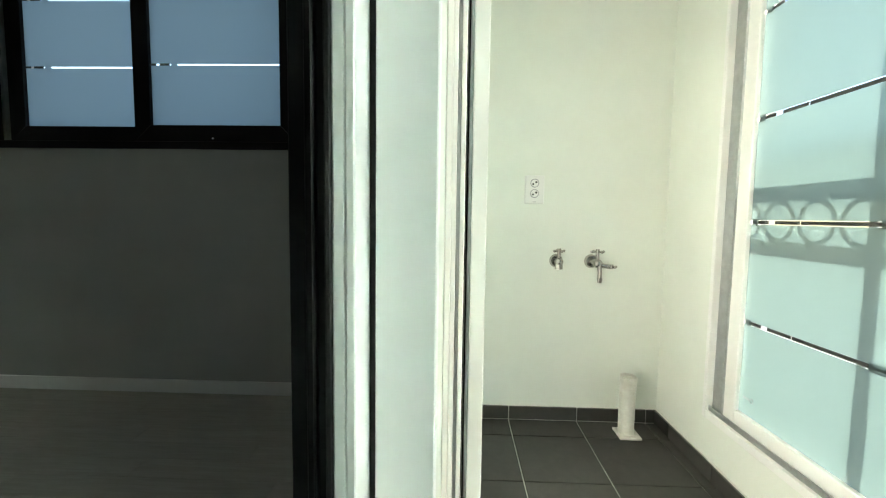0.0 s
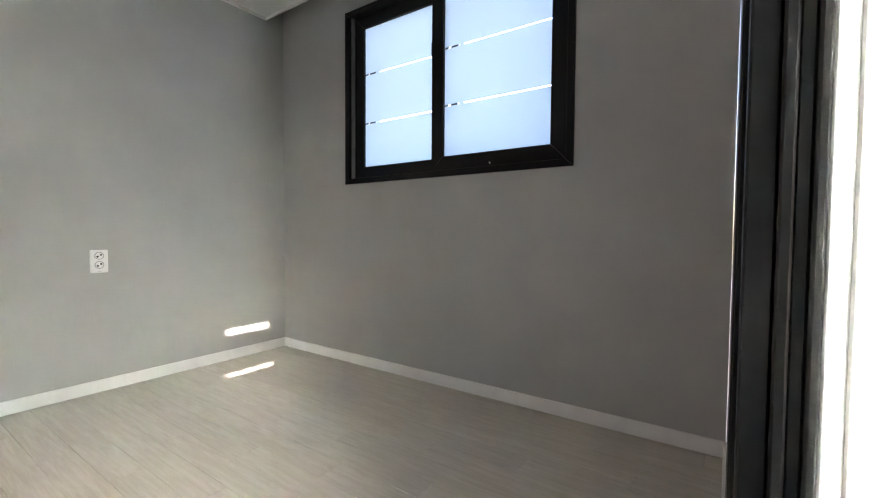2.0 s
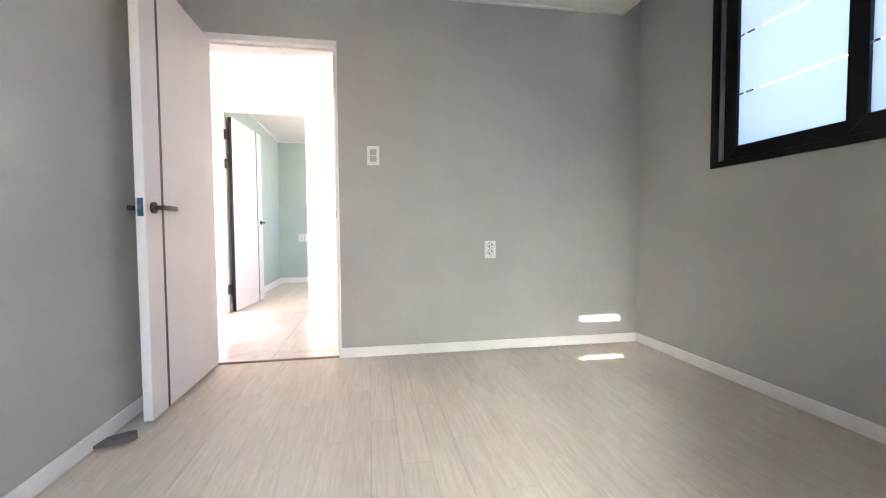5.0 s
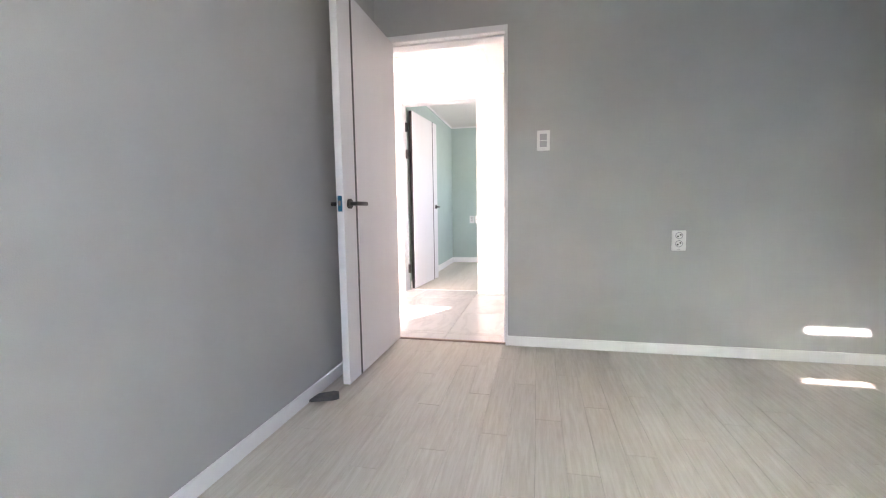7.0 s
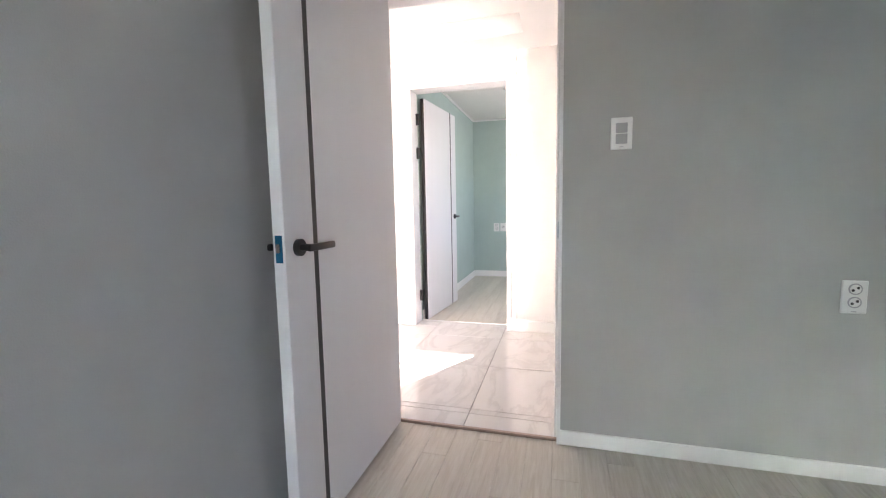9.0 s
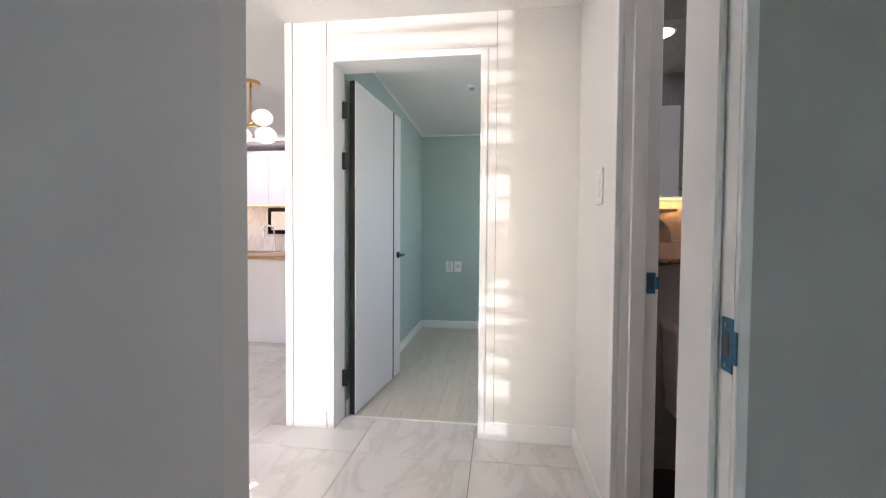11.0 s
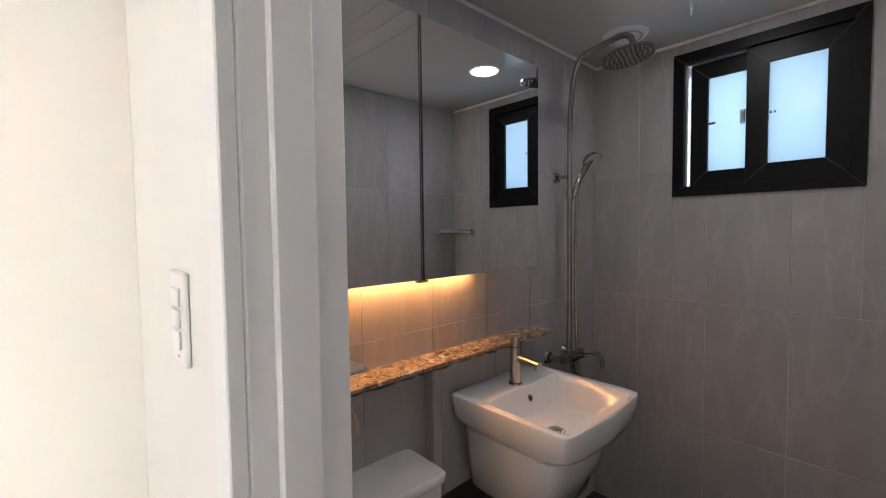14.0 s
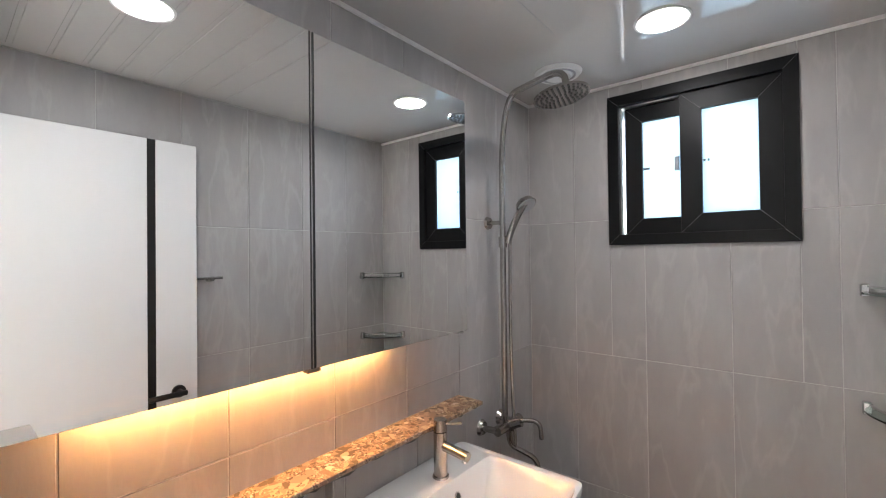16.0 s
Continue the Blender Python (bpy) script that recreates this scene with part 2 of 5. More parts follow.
M_TILE = mat("grey_stone_tile", (0.41, 0.395, 0.39), 0.42, noise_scale=4.0, color2=(0.35, 0.335, 0.33), per_object=0.045, bump=0.0007, bump_scale=55, stretch=(2.2, 2.2, 0.8), rough_var=0.12)


def veined(m, pale, scale, amount):
    """Faint slanting veins over a tile material, each tile with its own run."""
    n, l = m.node_tree.nodes, m.node_tree.links
    b = n["Principled BSDF"]
    old = b.inputs["Base Color"].links[0].from_socket
    geo, oi = n.new("ShaderNodeNewGeometry"), n.new("ShaderNodeObjectInfo")
    sc, add, mp = n.new("ShaderNodeVectorMath"), n.new("ShaderNodeVectorMath"), n.new("ShaderNodeMapping")
    sc.operation = "SCALE"
    sc.inputs["Scale"].default_value = 23.0
    l.new(oi.outputs["Random"], sc.inputs[0])
    l.new(geo.outputs["Position"], add.inputs[0])
    l.new(sc.outputs[0], add.inputs[1])
    mp.inputs["Rotation"].default_value = (0.6, 0.6, 0.5)
    mp.inputs["Scale"].default_value = (1.6, 1.6, 0.4)
    l.new(add.outputs[0], mp.inputs["Vector"])
    t = n.new("ShaderNodeTexNoise")
    t.inputs["Scale"].default_value, t.inputs["Detail"].default_value, t.inputs["Distortion"].default_value = scale, 9, 0.25
    l.new(mp.outputs[0], t.inputs["Vector"])
    d = n.new("ShaderNodeMath")
    d.operation = "SUBTRACT"
    d.inputs[1].default_value = 0.5
    l.new(t.outputs["Fac"], d.inputs[0])
    a = n.new("ShaderNodeMath")
    a.operation = "ABSOLUTE"
    l.new(d.outputs[0], a.inputs[0])
    r = n.new("ShaderNodeMapRange")
    r.inputs["From Max"].default_value, r.inputs["To Min"].default_value, r.inputs["To Max"].default_value = 0.035, amount, 0.0
    l.new(a.outputs[0], r.inputs["Value"])
    mx = n.new("ShaderNodeMix")
    mx.data_type = "RGBA"
    mx.inputs["B"].default_value = (*pale, 1)
    l.new(r.outputs[0], mx.inputs["Factor"])
    l.new(old, mx.inputs["A"])
    l.new(mx.outputs["Result"], b.inputs["Base Color"])


veined(M_TILE, (0.52, 0.505, 0.495), 4.5, 0.28)
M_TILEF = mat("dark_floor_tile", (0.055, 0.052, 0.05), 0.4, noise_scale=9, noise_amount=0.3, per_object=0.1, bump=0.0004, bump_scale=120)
M_PLANK = wood_plank("pale_oak_plank", (0.63, 0.59, 0.52), (0.53, 0.48, 0.405))
M_GAP = mat("plank_gap", (0.34, 0.30, 0.24), 0.9)
M_MARBLE = marble("white_marble_tile", (0.71, 0.69, 0.67), (0.62, 0.60, 0.585), rough=0.03)
M_MARBLEW = marble("marble_wall_tile", (0.74, 0.71, 0.71), (0.62, 0.59, 0.59), rough=0.15)
M_STONE = chip_stone("chip_stone")
M_CHROME = mat("chrome", (0.72, 0.72, 0.72), 0.09, metal=1.0, noise_scale=20, noise_amount=0.05)
# Darker chrome; on the balcony taps its tone stands in for dark reflections.
M_DARK_CHROME = mat("dark_chrome", (0.46, 0.44, 0.415), 0.13, metal=1.0, noise_scale=20, noise_amount=0.1)
M_MITRE = mat("mitre_core", (0.11, 0.11, 0.11), 0.6)
M_SILL = mat("tan_floor_strip", (0.42, 0.31, 0.25), 0.5, noise_scale=20, noise_amount=0.15)
M_STEEL = mat("brushed_steel", (0.55, 0.52, 0.48), 0.24, metal=1.0, noise_scale=60, noise_amount=0.12, stretch=(1, 1, 0.2))
M_BLACKM = mat("black_metal", (0.014, 0.014, 0.014), 0.35, noise_scale=40, noise_amount=0.2)
M_CERAMIC = mat("white_ceramic", (0.80, 0.795, 0.79), 0.07, coat=0.4, noise_scale=3, noise_amount=0.02)
M_MIRROR = mat("mirror", (0.86, 0.87, 0.87), 0.0, metal=1.0)
M_GLASS = glass("clear_glass")
M_GREENGLASS = glass("shelf_glass", (0.75, 0.95, 0.88))
M_FROST = frosted("frosted_pane", (0.44, 0.53, 0.59))
M_FROST_B = frosted("frosted_balcony_pane", (0.11, 0.145, 0.144), clear=0.35)
M_BLUE = mat("blue_protective_film", (0.014, 0.135, 0.255), 0.25, noise_scale=40, noise_amount=0.3)
M_PLASTIC = mat("white_plastic", (0.80, 0.80, 0.78), 0.3, noise_scale=20, noise_amount=0.02)
M_GREYP = mat("grey_plastic", (0.40, 0.40, 0.41), 0.4)
M_HOLE = mat("socket_hole", (0.03, 0.03, 0.03), 0.6)
M_RUBBER = mat("grey_rubber", (0.10, 0.10, 0.095), 0.7, noise_scale=60, noise_amount=0.2, bump=0.0006, bump_scale=200)
M_PIPE = mat("white_pipe", (0.74, 0.73, 0.68), 0.5, noise_scale=25, color2=(0.60, 0.58, 0.52), bump=0.0008, bump_scale=90)
M_BRASS = mat("brass", (0.62, 0.40, 0.18), 0.22, metal=1.0, noise_scale=40, noise_amount=0.1)
M_BUTCHER = mat("butcher_block", (0.42, 0.25, 0.13), 0.4, noise_scale=6, noise_amount=0.3, stretch=(6, 1, 6))
M_CAB = mat("white_cabinet", (0.74, 0.71, 0.73), 0.3, noise_scale=5, noise_amount=0.02)
M_WORKTOP = mat("white_worktop", (0.70, 0.68, 0.66), 0.25, noise_scale=60, noise_amount=0.1)
M_GLOBE = emit("opal_globe", (1.0, 0.93, 0.85), 0.15)
M_LED = emit("led_strip", (1.0, 0.97, 0.97), 0.32)
# Emission stands in for daylight coming through the far window's pane.
M_PANE_GLOW = emit("daylight_glow_pane", (1.0, 0.97, 1.0), 0.3)
M_LEDW = emit("warm_led_strip", (1.0, 0.60, 0.22), 0.3)
M_DOWN = emit("downlight_diffuser", (1.0, 0.98, 0.96), 0.32)
M_BATHC = mat("gloss_ceiling_panel", (0.53, 0.515, 0.50), 0.03, noise_scale=3, noise_amount=0.02, bump=0.0002, bump_scale=2.0, spec=0.9)
M_IRON = mat("painted_iron", (0.10, 0.12, 0.12), 0.5)
M_OUT = mat("outer_render", (0.42, 0.40, 0.38), 0.9, noise_scale=3, noise_amount=0.15, bump=0.002, bump_scale=40)
M_EARTH = mat("concrete_ground", (0.28, 0.27, 0.26), 0.95, noise_scale=0.6, noise_amount=0.25, bump=0.004, bump_scale=12)

# ---------------------------------------------------------------- mesh helpers


def box(bm, x0, x1, y0, y1, z0, z1, bev=0.0, seg=1):
    r = bmesh.ops.create_cube(bm, size=1.0)
    vs = r["verts"]
    for v in vs:
        v.co = Vector((x0 + (v.co.x + 0.5) * (x1 - x0), y0 + (v.co.y + 0.5) * (y1 - y0), z0 + (v.co.z + 0.5) * (z1 - z0)))
    if bev:
        es = list({e for v in vs for e in v.link_edges})
        bmesh.ops.bevel(bm, geom=es, offset=bev, segments=seg, affect="EDGES", profile=0.5)
    return bm


def bx(*a, bev=0.0, seg=1):
    return box(bmesh.new(), *a, bev=bev, seg=seg)


def cyl(bm, p0, p1, r0, r1=None, seg=20, caps=True):
    p0, p1 = Vector(p0), Vector(p1)
    d = p1 - p0
    q = d.to_track_quat("Z", "Y").to_matrix().to_4x4()
    m = Matrix.Translation((p0 + p1) / 2) @ q
    bmesh.ops.create_cone(bm, cap_ends=caps, segments=seg, radius1=r0, radius2=r0 if r1 is None else r1, depth=d.length, matrix=m)
    return bm


def ball(bm, c, r, sx=1, sy=1, sz=1, seg=20):
    bmesh.ops.create_uvsphere(bm, u_segments=seg, v_segments=seg // 2 + 2, radius=r, matrix=Matrix.Translation(c) @ Matrix.Diagonal((sx, sy, sz, 1)))
    return bm


def ring(bm, c, axis, r, w, seg=28, sub=8):
    """A torus about axis."""
    q = Vector(axis).to_track_quat("Z", "Y").to_matrix().to_4x4()
    m = Matrix.Translation(c) @ q
    vs = []
    for i in range(seg):
        a = 2 * math.pi * i / seg
        row = []
        for j in range(sub):
            b = 2 * math.pi * j / sub
            rr = r + w * math.cos(b)
            row.append(bm.verts.new(m @ Vector((rr * math.cos(a), rr * math.sin(a), w * math.sin(b)))))
        vs.append(row)
    for i in range(seg):
        for j in range(sub):
            bm.faces.new((vs[i][j], vs[(i + 1) % seg][j], vs[(i + 1) % seg][(j + 1) % sub], vs[i][(j + 1) % sub]))
    return bm


def tube(bm, pts, r, seg=12, rounds=3):
    """A round tube along pts, its corners eased."""
    p = [Vector(a) for a in pts]
    for _ in range(rounds):
        q = [p[0]]
        for a, b in zip(p, p[1:]):
            q += [a.lerp(b, 0.25), a.lerp(b, 0.75)]
        p = q + [p[-1]]
    rows = []
    up = Vector((0.31, 0.53, 0.79))
    for i, c in enumerate(p):
        d = (p[min(i + 1, len(p) - 1)] - p[max(i - 1, 0)]).normalized()
        s = d.cross(up).normalized()
        t = d.cross(s).normalized()
        up = s.cross(d) if abs(d.dot(up)) > 0.95 else up
        rows.append([bm.verts.new(c + r * (math.cos(2 * math.pi * j / seg) * s + math.sin(2 * math.pi * j / seg) * t)) for j in range(seg)])
    for a, b in zip(rows, rows[1:]):
        for j in range(seg):
            bm.faces.new((a[j], a[(j + 1) % seg], b[(j + 1) % seg], b[j]))
    bm.faces.new(rows[0])
    bm.faces.new(rows[-1])
    return bm


def loft(bm, sections, cap0=True, cap1=True):
    """Skin over closed rings of equal count."""
    rows = [[bm.verts.new(c) for c in s] for s in sections]
    n = len(rows[0])
    for a, b in zip(rows, rows[1:]):
        for j in range(n):
            bm.faces.new((a[j], a[(j + 1) % n], b[(j + 1) % n], b[j]))
    if cap0:
        bm.faces.new(rows[0])
    if cap1:
        bm.faces.new(rows[-1])
    return bm


def rounded(cx, cy, hx, hy, z, power=4.0, n=40):
    """A rounded-rectangle ring."""
    out = []
    for i in range(n):
        a = 2 * math.pi * i / n
        c, s = math.cos(a), math.sin(a)
        out.append((cx + hx * math.copysign(abs(c) ** (2 / power), c), cy + hy * math.copysign(abs(s) ** (2 / power), s), z))
    return out


def finish(bm, name, material, smooth=None):
    bmesh.ops.recalc_face_normals(bm, faces=bm.faces[:])
    me = bpy.data.meshes.new(name)
    bm.to_mesh(me)
    bm.free()
    me.materials.append(material)
    if smooth:
        me.shade_smooth()
        me.set_sharp_from_angle(angle=radians(smooth))
    return me


def solid(name, bm, material, label="", category="", kind="", smooth=None, group=""):
    """A top-level thing or piece of the setting of one mesh."""
    return tagged(new(name, finish(bm, name, material, smooth)), label, category, group, kind)


def thing(name, base, label="", category="", group="", kind=""):
    ob = new(name)
    ob.location = base
    ob.empty_display_size = 0.1
    return tagged(ob, label, category, group, kind)


def part(name, bm, material, parent, label="", smooth=None):
    ob = new(name, finish(bm, name, material, smooth))
    ob.parent = parent
    top = parent
    base = Vector(top.location)
    while top.parent:
        top = top.parent
        base += top.location
    if parent.parent is None:
        ob.matrix_parent_inverse = Matrix.Translation(-base)
    else:
        ob.matrix_parent_inverse = Matrix.Identity(4)
    return tagged(ob, label)


def wall(name, axis, a, b, u0, u1, z0, z1, holes, material, label, category="wall"):
    """A wall between planes a and b of an axis, running from u0 to u1, with holes (u0, u1, z0, z1)."""
    bm = bmesh.new()
    us = sorted({u0, u1, *[h[0] for h in holes], *[h[1] for h in holes]})
    zs = sorted({z0, z1, *[h[2] for h in holes], *[h[3] for h in holes]})
    us, zs = [u for u in us if u0 <= u <= u1], [z for z in zs if z0 <= z <= z1]
    for ua, ub in zip(us, us[1:]):
        run = []
        for za, zb in zip(zs, zs[1:]):
            if not any(h[0] <= (ua + ub) / 2 <= h[1] and h[2] <= (za + zb) / 2 <= h[3] for h in holes):
                if run and run[-1][1] == za:
                    run[-1][1] = zb
                else:
                    run.append([za, zb])
        for za, zb in run:
            if axis == "x":
                box(bm, a, b, ua, ub, za, zb)
            else:
                box(bm, ua, ub, a, b, za, zb)
    return solid(name, bm, material, label, category, "structure")


def casing(parent, name, axis, face, out, u0, u1, top, width, material, bottom=0.0):
    """The three boards round an opening, proud of the wall's face by out."""
    lo, hi = min(face, face + out), max(face, face + out)
    for ua, ub, za, zb in ((u0 - width, u0, bottom, top + width), (u1, u1 + width, bottom, top + width), (u0, u1, top, top + width)):
        bm = bmesh.new()
        if axis == "x":
            box(bm, lo, hi, ua, ub, za, zb, bev=0.002)
        else:
            box(bm, ua, ub, lo, hi, za, zb, bev=0.002)
        part(name, bm, material, parent)


# ---------------------------------------------------------------- shell of the place
ROOM_Z, HALL_Z, BATH_Z, GREEN_Z, LIV_Z = 2.44, 2.315, 2.298, 2.33, 2.46
solid("ground", bx(-60, 60, -60, 60, -3.4, -3.2), M_EARTH, "plain concrete ground below the building", "ground", "structure")

wall("wall_room_north", "y", 0.0, 0.24, -0.15, 2.86, -0.12, 2.60, [(0.71, 2.22, 1.215, 2.33)], M_PAPER, "pale grey papered wall with a black-framed window")
wall("wall_room_west", "x", -0.15, 0.0, -3.25, 0.0, -0.12, 2.60, [(-3.06, -2.213, -0.2, 2.07)], M_PAPER, "pale grey papered wall with a doorway")
wall("wall_room_south", "y", -3.25, -3.11, 0.0, 2.94, -0.12, 2.60, [], M_PAPER, "pale grey papered wall behind the open door")
wall("wall_room_east", "x", 2.862, 2.94, -3.11, 0.24, -0.12, 2.60, [(-2.98, -1.66, 0.0, 2.12)], M_PAPER, "pale grey wall between room and balcony")
bm = bmesh.new()
box(bm, 0, 2.862, -3.11, -0.14, ROOM_Z, 2.62)
box(bm, 0, 2.862, -0.14, 0, 2.56, 2.62)
solid("ceiling_room", bm, M_CEIL, "white papered ceiling with a curtain slot", "ceiling", "structure")
bm = bmesh.new()
box(bm, 0.0, 2.862, -0.155, -0.14, ROOM_Z - 0.012, 2.56, bev=0.002)
box(bm, 0.0, 0.02, -3.11, -0.155, ROOM_Z - 0.012, ROOM_Z)
solid("trim_ceiling_room", bm, M_CEIL, "thin white ceiling trim", "trim", "structure")
floor_room = solid("floor_room", bx(-0.02, 2.862, -3.11, 0, -0.12, -0.019), M_GAP, "pale oak laminate plank floor", "floor", "structure")

bm = bmesh.new()
for a in ((0, 0.012, -2.212, -0.012, -0.0055, 0.061), (0, 2.862, -0.012, 0, -0.0055, 0.061), (0.06, 2.862, -3.11, -3.098, -0.0055, 0.061), (2.85, 2.862, -1.66, -0.012, -0.0055, 0.061)):
    box(bm, *a, bev=0.002)
solid("baseboard_room", bm, M_BASE, "white baseboard along the grey walls", "baseboard", "structure")

# hall and living room
wall("wall_hall_west", "x", -1.83, -1.664, -3.755, -2.13, -0.12, 2.60, [(-3.484, -2.636, -0.2, 2.10)], M_HALLW, "ivory panelled wall with a doorway")
wall("wall_hall_north", "y", -2.13, -2.02, -1.664, -0.15, -0.12, 2.60, [(-0.91, -0.17, -0.2, 2.09)], M_HALLW, "ivory wall with the bathroom doorway")
wall("wall_hall_east", "x", -0.163, -0.15, -3.25, -2.13, -0.12, 2.60, [(-3.06, -2.213, -0.2, 2.07)], M_HALLW, "ivory wall facing the hall")
wall("wall_living_north", "y", -3.263, -3.2505, -0.163, 3.4, -0.12, 2.60, [], M_HALLW, "ivory wall of the living room")
# Lower hole added so the stand-in spot reaches the hall wall's foot.
wall("wall_living_east", "x", 3.2, 3.4, -9.0, -3.263, -0.12, 2.60, [(-6.5, -3.7, 1.1, 2.35), (-6.3, -4.85, 0.4, 1.1)], M_HALLW, "living room wall with a wide window")
wall("wall_living_south", "y", -9.2, -9.0, -7.2, 3.4, -0.12, 2.60, [], M_HALLW, "plain ivory wall")
bm = bmesh.new()
box(bm, -1.664, -0.15, -2.48, -2.02, HALL_Z, 2.62)
box(bm, -1.664, -1.34, -3.755, -2.48, HALL_Z, 2.62)
box(bm, -0.72, -0.15, -3.755, -2.48, HALL_Z, 2.62)
box(bm, -1.34, -0.72, -3.755, -3.6, HALL_Z, 2.62)
box(bm, -1.34, -0.72, -3.6, -2.48, 2.46, 2.62)
solid("ceiling_hall", bm, M_CEIL, "white ceiling with a lit recessed cove", "ceiling", "structure")
bm = bmesh.new()
box(bm, -7.2, 3.4, -9.2, -3.755, LIV_Z, 2.62)
box(bm, -0.15, 3.4, -3.755, -3.25, LIV_Z, 2.62)
box(bm, -7.2, -1.664, -3.755, -3.60, LIV_Z, 2.62)
solid("ceiling_living", bm, M_CEIL, "white ceiling over kitchen and living room", "ceiling", "structure")
floor_hall = solid("floor_hall", box(box(bx(-7.2, 3.4, -9.2, -3.25, -0.14, -0.009), -1.83, -0.15, -3.25, -2.02, -0.14, -0.009), -0.15, -0.02, -3.06, -2.213, -0.14, -0.009), M_GROUT_H, "polished white marble tile floor", "floor", "structure")

# green room
wall("wall_green_south", "y", -3.60, -3.47, -4.5, -1.83, -0.12, 2.60, [], M_GREEN, "mint green papered wall")
wall("wall_green_west", "x", -4.55, -4.40, -3.47, -0.8, -0.12, 2.60, [], M_GREEN, "mint green papered wall with sockets")
wall("wall_green_north", "y", -0.8, -0.65, -4.55, -1.62, -0.12, 2.60, [(-3.6, -2.4, 1.2, 2.2)], M_GREEN, "plain mint green wall")
wall("wall_green_east", "x", -1.845, -1.83, -3.47, -0.8, -0.12, 2.60, [(-3.484, -2.636, -0.2, 2.10)], M_GREEN, "mint green wall with a doorway")
solid("ceiling_green", bx(-4.4, -1.845, -3.47, -0.8, GREEN_Z, 2.62), M_CEIL, "white papered ceiling", "ceiling", "structure")
floor_green = solid("floor_green", bx(-4.4, -1.838, -3.47, -0.8, -0.009, -0.002), M_GAP, "pale oak laminate floor", "floor", "structure")
bm = bmesh.new()
box(bm, -4.4, -1.845, -3.47, -3.458, 0, 0.09, bev=0.002)
box(bm, -4.4, -4.388, -3.458, -0.8, 0, 0.09, bev=0.002)
box(bm, -4.4, -1.845, -3.47, -3.455, GREEN_Z - 0.02, GREEN_Z)
box(bm, -4.4, -4.385, -3.455, -0.8, GREEN_Z - 0.02, GREEN_Z)
solid("baseboard_green", bm, M_BASE, "white baseboard and ceiling trim in the mint room", "baseboard", "structure")

# bathroom
BX0, BX1, BY0, BY1 = -1.53, -0.155, -2.02, -0.118
wall_bn = wall("wall_bath_north", "y", BY1 + 0.003, 0.24, -1.70, -0.15, -0.12, 2.60, [(-1.135, -0.50, 1.595, 2.238)], M_GROUT, "grey stone-tiled bathroom wall with a small window")
wall_bw = wall("wall_bath_west", "x", -1.655, BX0 - 0.003, BY0, BY1 + 0.003, -0.12, 2.60, [], M_GROUT, "grey stone-tiled bathroom wall behind the basin")
wall_be = wall("wall_bath_east", "x", BX1 + 0.003, -0.1505, BY0, BY1 + 0.003, -0.12, 2.60, [], M_GROUT, "grey stone-tiled bathroom wall")
wall_bs = wall("wall_bath_south", "y", BY0 - 0.004, BY0 + 0.004, BX0, BX1, -0.12, 2.60, [(-0.91, -0.17, -0.2, 2.09)], M_GROUT, "grey stone-tiled wall round the bathroom door")
floor_bath = solid("floor_bath", bx(BX0 - 0.1, BX1 + 0.02, BY0 - 0.02, BY1 + 0.1, -0.14, -0.026), M_GROUT_D, "dark charcoal tiled bathroom floor", "floor", "structure")
bm = bmesh.new()
box(bm, BX0 - 0.1, BX1 + 0.02, BY0 - 0.004, BY1 + 0.1, BATH_Z, 2.5)
for i in range(9):
    yy = -1.95 + i * 0.1
    box(bm, -1.13, -0.20, yy, yy + 0.085, BATH_Z - 0.004, BATH_Z, bev=0.0015)
solid("ceiling_bath", bm, M_BATHC, "glossy pale ceiling panel with ribbed hatch", "ceiling", "structure")
bm = bmesh.new()
box(bm, BX0, BX1, BY1 - 0.008, BY1, BATH_Z - 0.012, BATH_Z)
box(bm, BX0, BX0 + 0.008, BY0, BY1 - 0.008, BATH_Z - 0.012, BATH_Z)
solid("trim_bath_ceiling", bm, M_PVC, "thin pale trim at the bathroom ceiling", "trim", "structure")
solid("trim_ceiling_hatch", bx(-1.131, -1.129, -1.95, -0.70, BATH_Z - 0.002, BATH_Z - 0.0005), M_GREYP, "thin dark seam of the ceiling hatch", "trim", "structure")

# balcony
wall("wall_balcony_north", "y", 0.06, 0.24, 2.94, 4.2, -0.2, 2.60, [], M_BALCW, "cream painted balcony end wall")
wall("wall_balcony_east", "x", 3.98, 4.12, -3.4, 0.06, -0.2, 2.60, [(-3.1, -0.33, 0.11, 2.50)], M_BALCW, "cream balcony wall with a large frosted window")
wall("wall_balcony_west", "x", 2.94, 2.948, -3.25, 0.06, -0.2, 2.60, [(-2.98, -1.66, 0.0, 2.12)], M_BALCW, "cream painted wall facing the balcony")
wall("wall_balcony_south", "y", -3.42, -3.25, 2.94, 4.12, -0.2, 2.60, [(3.02, 3.92, 0.11, 2.45)], M_BALCW, "cream painted balcony end wall")
solid("ceiling_balcony", bx(2.94, 4.12, -3.4, 0.1, 2.52, 2.62), M_BALCW, "cream painted balcony ceiling", "ceiling", "structure")
floor_balc = solid("floor_balcony", bx(2.9, 4.05, -3.4, 0.1, -0.24, -0.127), M_GROUT_D, "charcoal tiled balcony floor with pale joints", "floor", "structure")

# roof over all
solid("roof_slab", bx(-7.4, 3.5, -9.3, 0.3, 2.63, 2.8), M_OUT, "grey concrete roof slab", "roof", "structure")
solid("wall_outer_west", bx(-7.4, -7.2, -9.3, 0.3, -0.2, 2.62), M_HALLW, "plain pale outer wall", "wall", "structure")

# ---------------------------------------------------------------- windows and doors


